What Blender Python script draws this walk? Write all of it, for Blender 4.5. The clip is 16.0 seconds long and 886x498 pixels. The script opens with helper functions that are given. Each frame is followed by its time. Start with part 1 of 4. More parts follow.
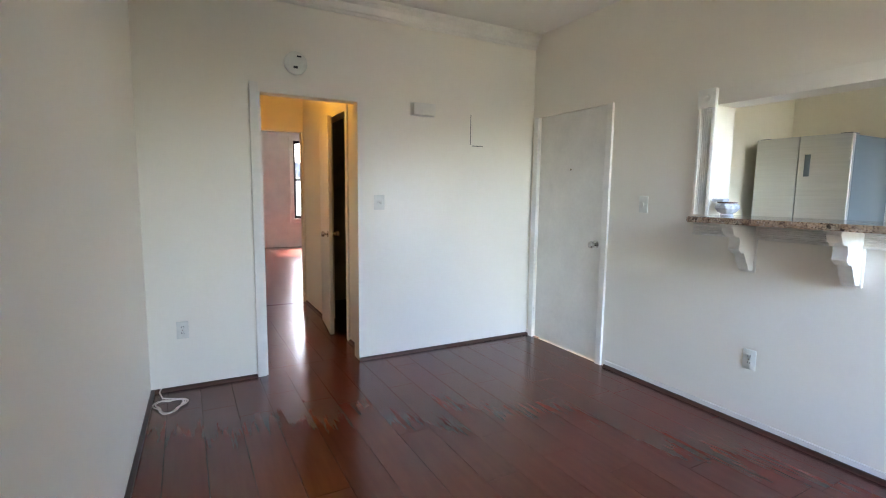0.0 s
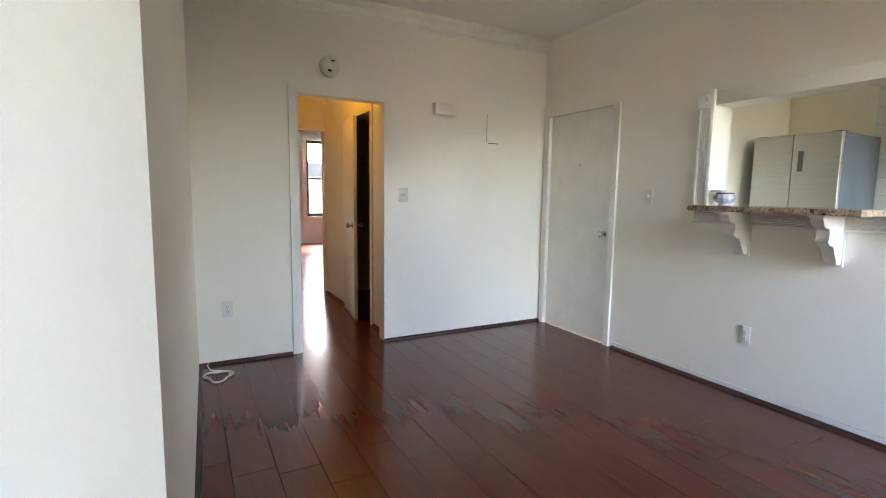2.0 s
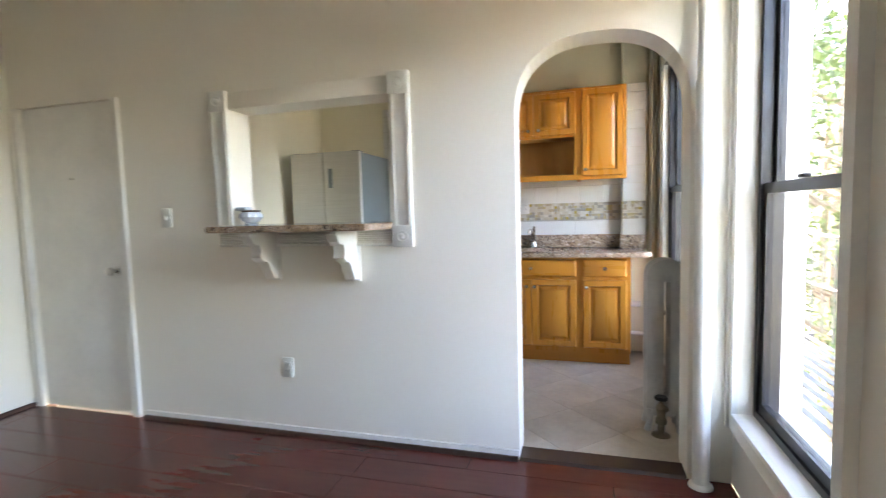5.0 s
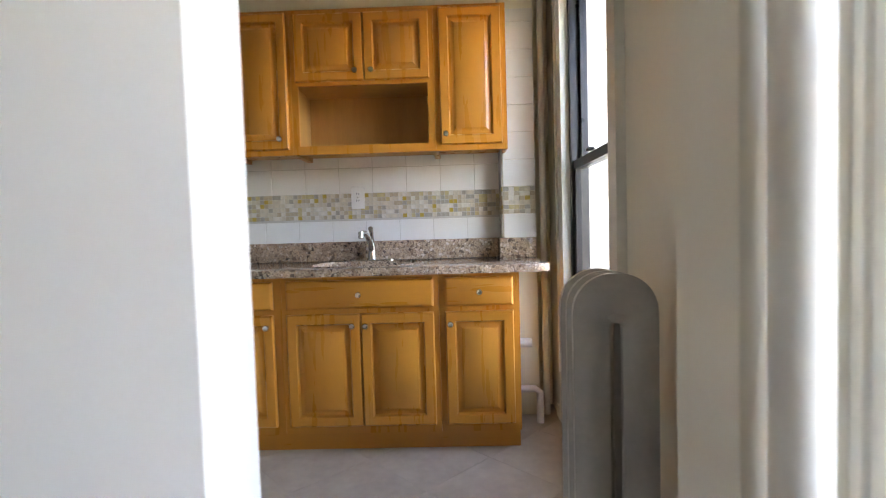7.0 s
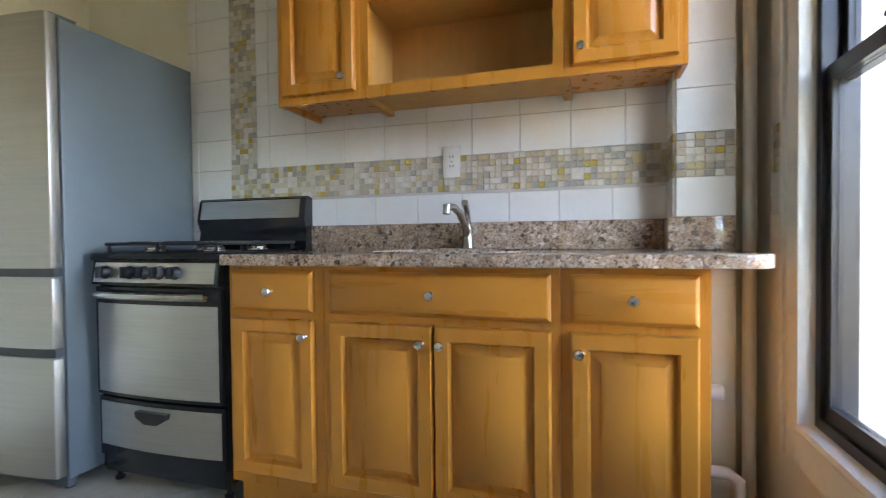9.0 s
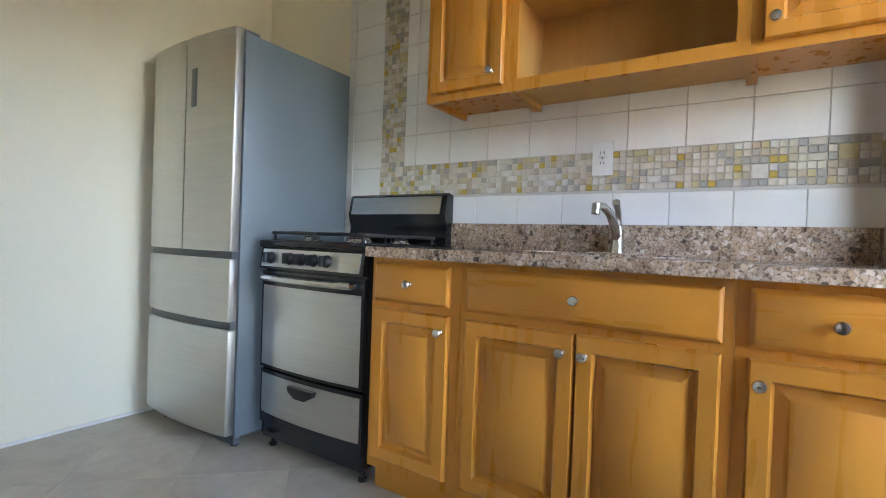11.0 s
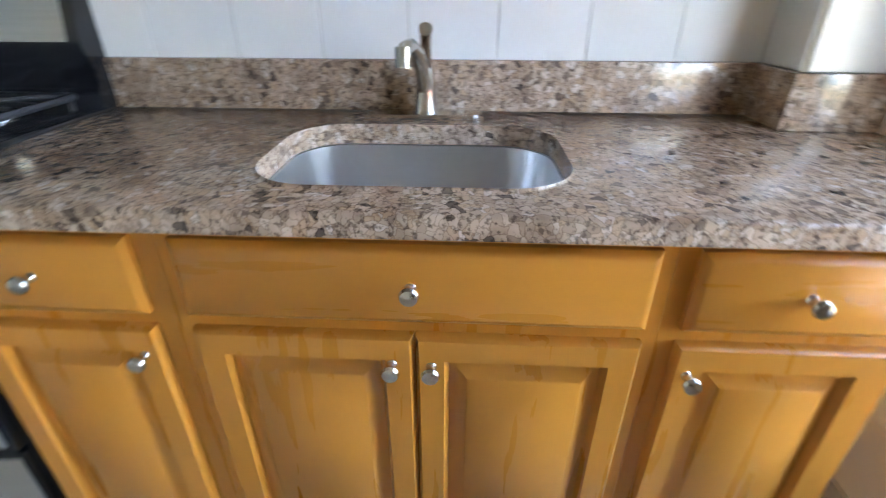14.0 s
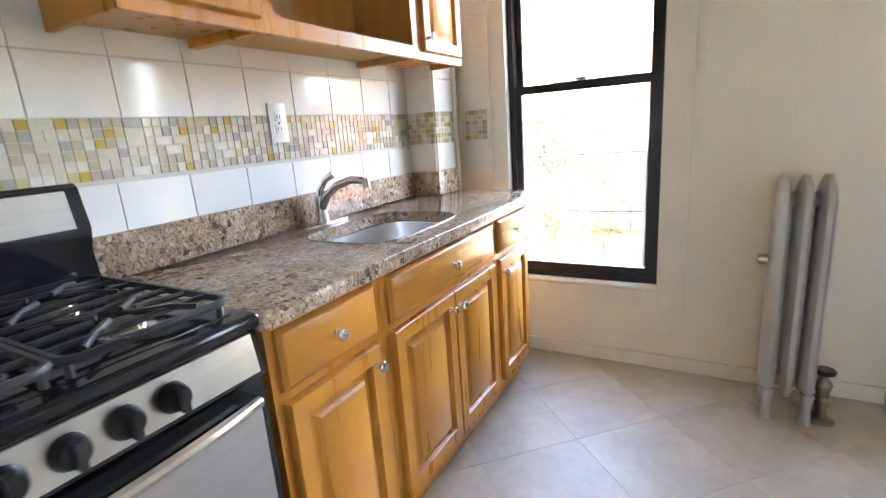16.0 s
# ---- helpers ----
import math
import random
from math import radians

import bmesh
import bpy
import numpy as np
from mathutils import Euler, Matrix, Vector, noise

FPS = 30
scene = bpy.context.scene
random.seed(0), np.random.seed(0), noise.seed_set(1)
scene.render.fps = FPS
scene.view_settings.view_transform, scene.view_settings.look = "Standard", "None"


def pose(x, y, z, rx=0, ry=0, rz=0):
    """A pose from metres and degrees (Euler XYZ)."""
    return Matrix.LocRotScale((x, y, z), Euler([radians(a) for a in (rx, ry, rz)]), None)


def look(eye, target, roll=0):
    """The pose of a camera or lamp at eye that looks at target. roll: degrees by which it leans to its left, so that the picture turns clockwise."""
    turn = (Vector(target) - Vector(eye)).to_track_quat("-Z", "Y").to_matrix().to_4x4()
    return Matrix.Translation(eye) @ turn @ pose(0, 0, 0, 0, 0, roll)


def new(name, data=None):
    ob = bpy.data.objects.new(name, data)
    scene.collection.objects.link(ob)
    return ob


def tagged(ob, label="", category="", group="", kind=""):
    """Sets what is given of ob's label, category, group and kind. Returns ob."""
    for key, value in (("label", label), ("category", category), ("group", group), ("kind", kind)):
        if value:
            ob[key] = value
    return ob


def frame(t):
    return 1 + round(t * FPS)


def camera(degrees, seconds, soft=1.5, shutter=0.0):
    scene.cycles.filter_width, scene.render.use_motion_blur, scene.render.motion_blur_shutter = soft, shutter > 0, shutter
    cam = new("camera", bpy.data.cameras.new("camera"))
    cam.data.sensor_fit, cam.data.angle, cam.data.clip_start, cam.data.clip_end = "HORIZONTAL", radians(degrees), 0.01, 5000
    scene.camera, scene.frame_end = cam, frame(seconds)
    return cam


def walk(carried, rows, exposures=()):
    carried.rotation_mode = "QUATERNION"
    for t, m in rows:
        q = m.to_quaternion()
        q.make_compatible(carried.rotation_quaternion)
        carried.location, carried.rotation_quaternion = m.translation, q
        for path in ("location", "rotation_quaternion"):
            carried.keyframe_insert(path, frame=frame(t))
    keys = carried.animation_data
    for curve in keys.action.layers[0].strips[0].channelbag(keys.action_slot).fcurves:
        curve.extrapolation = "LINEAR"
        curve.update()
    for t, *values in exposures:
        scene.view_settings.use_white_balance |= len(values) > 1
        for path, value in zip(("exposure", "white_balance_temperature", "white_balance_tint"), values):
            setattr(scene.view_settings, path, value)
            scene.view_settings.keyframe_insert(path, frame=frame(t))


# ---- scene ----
cam = camera(85.5, 16.0, soft=1.0, shutter=0.4)
PATH = [
    (0, (0.144, 0.13, 1.333), (1.088, 1.878, 1.103), 0.7),
    (0.5, (0.009, 0.012, 1.34), (0.951, 1.761, 1.113), 0.7),
    (1, (-0.084, -0.082, 1.332), (0.85, 1.672, 1.112), 0.9),
    (1.5, (-0.143, -0.104, 1.32), (0.798, 1.647, 1.097), 0.9),
    (2, (-0.125, -0.085, 1.266), (0.808, 1.67, 1.04), 0.8),
    (2.5, (-0.103, -0.074, 1.27), (0.868, 1.664, 1.069), 0.9),
    (3, (-0.046, -0.043, 1.266), (1.093, 1.59, 1.078), 0.9),
    (3.5, (0.038, -0.037, 1.269), (1.409, 1.409, 1.098), 0.6),
    (4, (0.163, -0.022, 1.255), (1.788, 1.134, 1.098), 0.1),
    (4.5, (0.372, -0.018, 1.264), (2.174, 0.836, 1.112), -0.8),
    (5, (0.646, 0.032, 1.264), (2.563, 0.58, 1.11), -1.6),
    (5.2, (0.785, 0.04, 1.247), (2.732, 0.466, 1.084), -1.9),
    (7.5, (2.681, -0.052, 1.06), (4.678, -0.017, 0.977), -1.6),
    (8, (2.938, -0.035, 1.03), (4.932, 0.108, 0.986), -1.3),
    (8.5, (3.104, -0.043, 0.997), (5.069, 0.329, 0.967), -1.0),
    (9, (3.216, -0.054, 0.956), (5.125, 0.541, 0.915), -0.6),
    (9.5, (3.262, -0.026, 0.939), (5.097, 0.768, 0.883), -0.0),
    (10, (3.27, -0.01, 0.924), (5.026, 0.946, 0.87), 0.6),
    (12.5, (3.355, 0.032, 0.992), (4.941, 1.246, 0.881), 1.4),
    (13, (3.582, 0.152, 1.029), (5.148, 1.321, 0.605), 1.1),
    (13.5, (3.838, 0.203, 1.103), (5.478, 1.01, 0.291), 0.7),
    (14, (4.012, 0.34, 1.176), (5.762, 0.427, 0.212), 0.1),
    (14.5, (3.998, 0.65, 1.177), (5.633, -0.059, 0.269), -1.7),
    (15, (3.963, 1.059, 1.178), (5.337, -0.189, 0.435), -3.0),
    (15.5, (3.915, 1.456, 1.176), (5.045, -0.082, 0.582), -4.2),
    (16, (3.855, 1.77, 1.223), (4.823, 0.087, 0.743), -4.2),
]
walk(cam, [(t, look(eye, target, roll)) for t, eye, target, roll in PATH],
     exposures=[(0, 5.7, 6650, 17), (1.5, 5.7, 6700, 17), (2, 5.55, 7200, 18), (3, 5.5, 8000, 19), (3.5, 5.5, 8000, 19), (4.5, 5.5, 7300, 17), (7.5, 5.1, 7700, 18), (8.5, 5.1, 7700, 17), (9, 5.15, 7200, 15), (10, 5.1, 7100, 15), (12.5, 5.6, 7300, 18), (13.5, 5.5, 7300, 17), (14, 5.55, 7000, 15), (14.5, 5.85, 6450, 15), (16, 6.08, 7200, 17)])

# ---- world, sun and exposure ----
world = bpy.data.worlds.new("sky")
scene.world = world
world.use_nodes = True
wn = world.node_tree
sky = wn.nodes.new("ShaderNodeTexSky")
sky.sky_type, sky.sun_disc = 'NISHITA', False
sky.sun_elevation, sky.sun_rotation = radians(52), radians(20)
sky.dust_density, sky.ozone_density = 2.5, 0.8
wn.links.new(sky.outputs[0], wn.nodes["Background"].inputs[0])
wn.nodes["Background"].inputs[1].default_value = 0.15
sun = new("sun", bpy.data.lights.new("sun", 'SUN'))
sun.data.energy, sun.data.angle, sun.data.color = 1.4, radians(12), (1, 0.95, 0.86)
sun.matrix_world = look((8, 22, 30), (0, 0, 0))


def sky_portal(name, x, y, z, w, h, turn):
    """An added light portal: guides sky light through a window opening, emits none."""
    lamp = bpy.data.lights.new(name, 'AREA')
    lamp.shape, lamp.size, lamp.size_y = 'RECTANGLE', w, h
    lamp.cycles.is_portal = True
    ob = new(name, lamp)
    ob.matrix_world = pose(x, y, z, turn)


# portals added in the four window openings, no lamps stand there
sky_portal("window_portal", 2.515, -0.84, 1.325, 0.85, 1.95, 90)
sky_portal("window_portal", 4.43, -0.84, 1.375, 0.73, 1.89, 90)
sky_portal("window_portal", -1.875, -0.84, 1.36, 0.85, 2.0, 90)
sky_portal("window_portal", 2.925, 12.22, 1.615, 0.85, 1.87, -90)


# ---- materials ----
def mat(name, base, rough=0.6, metal=0.0, second=None, scale=4.0, stretch=(1, 1, 1), fine=60.0, bump=0.05, vary=0.0, island=False, coat=0.0, rough_var=0.1):
    """A surface with broad and fine variation, and a random shift from piece to piece."""
    m = bpy.data.materials.new(name)
    m.use_nodes = True
    nt = m.node_tree
    b = nt.nodes["Principled BSDF"]
    b.inputs["Metallic"].default_value = metal
    b.inputs["Coat Weight"].default_value = coat
    b.inputs["Coat Roughness"].default_value = 0.12
    tc = nt.nodes.new("ShaderNodeTexCoord")
    mp = nt.nodes.new("ShaderNodeMapping")
    mp.inputs["Scale"].default_value = stretch
    nt.links.new(tc.outputs["Object"], mp.inputs[0])
    vec = mp.outputs[0]
    if vary:
        src = nt.nodes.new("ShaderNodeNewGeometry" if island else "ShaderNodeObjectInfo")
        rnd = src.outputs["Random Per Island" if island else "Random"]
        add = nt.nodes.new("ShaderNodeVectorMath")
        add.operation = 'MULTIPLY_ADD'
        cmb = nt.nodes.new("ShaderNodeCombineXYZ")
        for k in range(3):
            nt.links.new(rnd, cmb.inputs[k])
        nt.links.new(cmb.outputs[0], add.inputs[0])
        add.inputs[1].default_value = (31, 17, 23)
        nt.links.new(vec, add.inputs[2])
        vec = add.outputs[0]
    n1 = nt.nodes.new("ShaderNodeTexNoise")
    n1.inputs["Scale"].default_value, n1.inputs["Detail"].default_value = scale, 4
    n2 = nt.nodes.new("ShaderNodeTexNoise")
    n2.inputs["Scale"].default_value, n2.inputs["Detail"].default_value = fine, 3
    nt.links.new(vec, n1.inputs["Vector"])
    nt.links.new(vec, n2.inputs["Vector"])
    ramp = nt.nodes.new("ShaderNodeValToRGB")
    second = second or tuple(c * 0.9 for c in base)
    ramp.color_ramp.elements[0].position, ramp.color_ramp.elements[1].position = 0.3, 0.7
    ramp.color_ramp.elements[0].color, ramp.color_ramp.elements[1].color = (*second, 1), (*base, 1)
    mix = nt.nodes.new("ShaderNodeMath")
    mix.operation = 'MULTIPLY_ADD'
    nt.links.new(n2.outputs[0], mix.inputs[0])
    mix.inputs[1].default_value = 0.35
    sub = nt.nodes.new("ShaderNodeMath")
    sub.operation = 'MULTIPLY_ADD'
    nt.links.new(n1.outputs[0], sub.inputs[0])
    sub.inputs[1].default_value, sub.inputs[2].default_value = 0.9, -0.12
    nt.links.new(sub.outputs[0], mix.inputs[2])
    nt.links.new(mix.outputs[0], ramp.inputs[0])
    col = ramp.outputs[0]
    if vary:
        hsv = nt.nodes.new("ShaderNodeHueSaturation")
        mr = nt.nodes.new("ShaderNodeMapRange")
        mr.inputs[3].default_value, mr.inputs[4].default_value = 1 - vary, 1 + vary
        nt.links.new(rnd, mr.inputs[0])
        nt.links.new(mr.outputs[0], hsv.inputs["Value"])
        nt.links.new(col, hsv.inputs["Color"])
        col = hsv.outputs[0]
    nt.links.new(col, b.inputs["Base Color"])
    rr = nt.nodes.new("ShaderNodeMapRange")
    rr.inputs[3].default_value, rr.inputs[4].default_value = max(0.02, rough - rough_var), min(1, rough + rough_var)
    nt.links.new(n1.outputs[0], rr.inputs[0])
    nt.links.new(rr.outputs[0], b.inputs["Roughness"])
    if bump:
        bp = nt.nodes.new("ShaderNodeBump")
        bp.inputs["Strength"].default_value, bp.inputs["Distance"].default_value = bump, 0.01
        nt.links.new(mix.outputs[0], bp.inputs["Height"])
        nt.links.new(bp.outputs[0], b.inputs["Normal"])
    return m


def granite_mat():
    """Rounded tan and grey crystals with dark seams and clusters of black."""
    m = bpy.data.materials.new("brown granite")
    m.use_nodes = True
    nt = m.node_tree
    b = nt.nodes["Principled BSDF"]
    b.inputs["Roughness"].default_value = 0.1
    tc = nt.nodes.new("ShaderNodeTexCoord")

    def noise(scale, detail):
        n = nt.nodes.new("ShaderNodeTexNoise")
        n.inputs["Scale"].default_value, n.inputs["Detail"].default_value = scale, detail
        nt.links.new(tc.outputs["Object"], n.inputs["Vector"])
        return n

    def ramp(src, stops):
        n = nt.nodes.new("ShaderNodeValToRGB")
        for k, (p, c) in enumerate(stops):
            e = n.color_ramp.elements[k] if k < 2 else n.color_ramp.elements.new(p)
            e.position, e.color = p, (*c, 1)
        nt.links.new(src, n.inputs[0])
        return n.outputs[0]

    def times(x, y, f):
        n = nt.nodes.new("ShaderNodeMixRGB")
        n.blend_type = 'MULTIPLY'
        n.inputs[0].default_value = f
        nt.links.new(x, n.inputs[1])
        nt.links.new(y, n.inputs[2])
        return n.outputs[0]

    mixv = nt.nodes.new("ShaderNodeMixRGB")
    mixv.inputs[0].default_value = 0.03
    nt.links.new(tc.outputs["Object"], mixv.inputs[1])
    nt.links.new(noise(40, 3).outputs["Color"], mixv.inputs[2])
    cells = nt.nodes.new("ShaderNodeTexVoronoi")
    seams = nt.nodes.new("ShaderNodeTexVoronoi")
    seams.feature = 'DISTANCE_TO_EDGE'
    for v in (cells, seams):
        v.inputs["Scale"].default_value = 72
        nt.links.new(mixv.outputs[0], v.inputs["Vector"])
    sep = nt.nodes.new("ShaderNodeSeparateColor")
    nt.links.new(cells.outputs["Color"], sep.inputs[0])
    col = ramp(sep.outputs[0], [(0.0, (0.12, 0.09, 0.072)), (0.05, (0.22, 0.16, 0.12)), (0.13, (0.42, 0.30, 0.215)), (0.5, (0.56, 0.43, 0.325)), (0.78, (0.50, 0.345, 0.225)), (1.0, (0.66, 0.56, 0.47))])
    col = times(col, ramp(seams.outputs[0], [(0.0, (0.30, 0.24, 0.20)), (0.09, (1, 1, 1))]), 0.6)
    col = times(col, ramp(noise(115, 5).outputs[0], [(0.36, (0.22, 0.19, 0.18)), (0.47, (1.05, 1.02, 1))]), 0.75)
    col = times(col, ramp(noise(16, 3).outputs[0], [(0.32, (0.62, 0.57, 0.54)), (0.55, (1.05, 1.05, 1.05))]), 0.8)
    nt.links.new(col, b.inputs["Base Color"])
    return m


def mosaic_mat(name, island):
    m = bpy.data.materials.new(name)
    m.use_nodes = True
    nt = m.node_tree
    b = nt.nodes["Principled BSDF"]
    src = nt.nodes.new("ShaderNodeNewGeometry" if island else "ShaderNodeObjectInfo")
    rnd = src.outputs["Random Per Island" if island else "Random"]
    ramp = nt.nodes.new("ShaderNodeValToRGB")
    cr = ramp.color_ramp
    cr.interpolation = 'CONSTANT'
    stops = [(0.0, (0.62, 0.56, 0.45)), (0.25, (0.50, 0.42, 0.30)), (0.45, (0.70, 0.66, 0.58)), (0.62, (0.40, 0.37, 0.32)), (0.76, (0.56, 0.47, 0.26)), (0.86, (0.66, 0.60, 0.48)), (0.94, (0.50, 0.36, 0.08))]
    for k, (p, c) in enumerate(stops):
        e = cr.elements[k] if k < 2 else cr.elements.new(p)
        e.position, e.color = p, (*c, 1)
    nt.links.new(rnd, ramp.inputs[0])
    tc = nt.nodes.new("ShaderNodeTexCoord")
    n = nt.nodes.new("ShaderNodeTexNoise")
    n.inputs["Scale"].default_value = 45
    nt.links.new(tc.outputs["Object"], n.inputs["Vector"])
    hsv = nt.nodes.new("ShaderNodeHueSaturation")
    mr = nt.nodes.new("ShaderNodeMapRange")
    mr.inputs[3].default_value, mr.inputs[4].default_value = 0.78, 1.2
    nt.links.new(n.outputs[0], mr.inputs[0])
    nt.links.new(mr.outputs[0], hsv.inputs["Value"])
    nt.links.new(ramp.outputs[0], hsv.inputs["Color"])
    nt.links.new(hsv.outputs[0], b.inputs["Base Color"])
    b.inputs["Roughness"].default_value = 0.18
    return m


def glass_mat():
    m = bpy.data.materials.new("window glass")
    m.use_nodes = True
    b = m.node_tree.nodes["Principled BSDF"]
    b.inputs["Transmission Weight"].default_value, b.inputs["Roughness"].default_value = 1.0, 0.0
    b.inputs["IOR"].default_value = 1.08
    return m


def glow_mat(name, colour, strength):
    m = bpy.data.materials.new(name)
    m.use_nodes = True
    b = m.node_tree.nodes["Principled BSDF"]
    b.inputs["Emission Color"].default_value, b.inputs["Emission Strength"].default_value = (*colour, 1), strength
    return m


WALL = mat("cream wall paint", (0.84, 0.79, 0.69), 0.55, second=(0.81, 0.76, 0.655), scale=1.2, fine=55, bump=0.06)
KWALL = mat("pale yellow kitchen paint", (0.85, 0.795, 0.63), 0.5, second=(0.82, 0.76, 0.59), scale=1.2, fine=50, bump=0.06)
CEIL = mat("white ceiling paint", (0.82, 0.79, 0.73), 0.7, scale=1.5, fine=60, bump=0.05)
TRIM = mat("glossy white trim paint", (0.82, 0.79, 0.72), 0.35, scale=5, fine=40, bump=0.015)
DARKBASE = mat("dark brown shoe moulding", (0.055, 0.028, 0.02), 0.4, scale=8, bump=0.05)
PLANK = mat("cherry laminate plank", (0.112, 0.022, 0.0125), 0.22, second=(0.095, 0.016, 0.009), scale=3.5, stretch=(9, 0.8, 1), fine=20, bump=0.0, vary=0.1, rough_var=0.0)
PLANKJ = mat("cherry laminate floor", (0.112, 0.022, 0.0125), 0.22, second=(0.095, 0.016, 0.009), scale=3.5, stretch=(9, 0.8, 1), fine=20, bump=0.0, vary=0.1, island=True, rough_var=0.0)
SUB = mat("dark floor joint", (0.045, 0.011, 0.007), 0.5)
KTILE = mat("beige stone floor tile", (0.60, 0.54, 0.45), 0.42, second=(0.46, 0.40, 0.325), scale=5.0, fine=26, bump=0.03, vary=0.05)
GROUT = mat("beige floor grout", (0.50, 0.45, 0.375), 0.8)
WTILE = mat("white glazed wall tile", (0.82, 0.80, 0.76), 0.1, second=(0.79, 0.77, 0.72), scale=6, fine=12, bump=0.015, vary=0.02, rough_var=0.03)
WGROUT = mat("off-white wall grout", (0.60, 0.57, 0.51), 0.8)
MOS, MOSJ = mosaic_mat("stone and glass mosaic", False), mosaic_mat("stone and glass mosaic field", True)
GRANITE = granite_mat()
OAK = mat("honey oak", (0.57, 0.225, 0.03), 0.28, second=(0.542, 0.209, 0.027), scale=3.2, stretch=(7, 7, 0.7), fine=30, bump=0.006, vary=0.04, rough_var=0.03)
OAKH = mat("honey oak across", (0.57, 0.225, 0.03), 0.28, second=(0.542, 0.209, 0.027), scale=3.2, stretch=(7, 0.7, 7), fine=30, bump=0.006, vary=0.04, rough_var=0.03)
OAKIN = mat("raw oak interior", (0.55, 0.29, 0.085), 0.5, second=(0.46, 0.23, 0.06), scale=3, stretch=(6, 6, 0.8), fine=26, bump=0.03)
STEEL = mat("brushed stainless steel", (0.60, 0.59, 0.56), 0.3, 1.0, scale=3, stretch=(1, 1, 40), fine=40, bump=0.008, rough_var=0.04)
SINKST = mat("satin sink steel", (0.74, 0.73, 0.71), 0.33, 1.0, scale=4, stretch=(30, 1, 1), fine=30, bump=0.006)
FSIDE = mat("blue grey painted steel", (0.15, 0.178, 0.19), 0.38, 0.2, scale=3, fine=120, bump=0.02)
CHROME = mat("brushed nickel", (0.66, 0.64, 0.60), 0.2, 1.0, scale=10, bump=0.0)
BLACK = mat("black enamel", (0.012, 0.012, 0.014), 0.14, scale=6, bump=0.01)
IRON = mat("black cast iron grate", (0.022, 0.022, 0.024), 0.5, scale=20, fine=150, bump=0.1)
BLACKP = mat("black plastic", (0.016, 0.016, 0.018), 0.3, scale=10, bump=0.01)
DKGREY = mat("dark grey gasket", (0.085, 0.09, 0.095), 0.4, scale=10, bump=0.01)
FRAME = mat("dark bronze aluminium", (0.022, 0.02, 0.024), 0.32, 0.3, scale=8, bump=0.02)
RAD = mat("silver grey radiator paint", (0.48, 0.47, 0.445), 0.38, 0.15, second=(0.40, 0.39, 0.37), scale=9, fine=60, bump=0.12)
BRASS = mat("aged brass", (0.30, 0.26, 0.19), 0.35, 1.0, scale=20, bump=0.05)
PLATE = mat("ivory plastic plate", (0.71, 0.69, 0.61), 0.3, scale=10, bump=0.0)
WPLATE = mat("white plastic plate", (0.82, 0.80, 0.76), 0.3, scale=10, bump=0.0)
SLOT = mat("dark slot", (0.03, 0.03, 0.03), 0.6)
CERAM = mat("white glazed ceramic", (0.66, 0.68, 0.72), 0.2, second=(0.45, 0.5, 0.58), scale=14, fine=40, bump=0.05)
RIM = mat("brown glazed rim", (0.10, 0.05, 0.035), 0.3)
CABLE = mat("white cable sheath", (0.75, 0.73, 0.68), 0.4)
BATH = mat("olive bathroom wall tile", (0.42, 0.40, 0.30), 0.3, scale=4)
GLASS = glass_mat()
RAILP = mat("weathered grey iron paint", (0.05, 0.052, 0.055), 0.6, scale=8, bump=0.05)
LEAF = mat("spring leaves", (0.05, 0.085, 0.016), 0.6, second=(0.03, 0.055, 0.01), scale=1.5, fine=6, bump=0.0, vary=0.35, island=True)
BARK = mat("grey brown bark", (0.12, 0.09, 0.065), 0.9, scale=6, stretch=(4, 4, 1), bump=0.4)
GRASS = mat("rough grass and soil", (0.20, 0.21, 0.10), 0.95, second=(0.30, 0.28, 0.22), scale=0.6, fine=6, bump=0.3)
BRICK = mat("red brick facade", (0.24, 0.10, 0.075), 0.85, second=(0.2, 0.085, 0.06), scale=2, fine=30, bump=0.2)
STUCCO = mat("pale grey siding", (0.52, 0.52, 0.50), 0.8, scale=1, fine=10, bump=0.1)
ROOF = mat("grey shingle roof", (0.07, 0.068, 0.066), 0.9, scale=4, fine=20, bump=0.3)
DGLASS = mat("dark far window", (0.05, 0.06, 0.07), 0.15, scale=1)


# ---- building helpers ----
def box(bm, x0, x1, y0, y1, z0, z1):
    v = [bm.verts.new(p) for p in ((x0, y0, z0), (x1, y0, z0), (x1, y1, z0), (x0, y1, z0), (x0, y0, z1), (x1, y0, z1), (x1, y1, z1), (x0, y1, z1))]
    for f in ((3, 2, 1, 0), (4, 5, 6, 7), (0, 1, 5, 4), (1, 2, 6, 5), (2, 3, 7, 6), (3, 0, 4, 7)):
        bm.faces.new([v[k] for k in f])
    return bm


def bbox(x0, x1, y0, y1, z0, z1, r=0.0, seg=2):
    """A box with rounded edges."""
    bm = box(bmesh.new(), x0, x1, y0, y1, z0, z1)
    if r:
        bmesh.ops.bevel(bm, geom=bm.edges[:], offset=r, segments=seg, profile=0.5, affect='EDGES')
    return bm


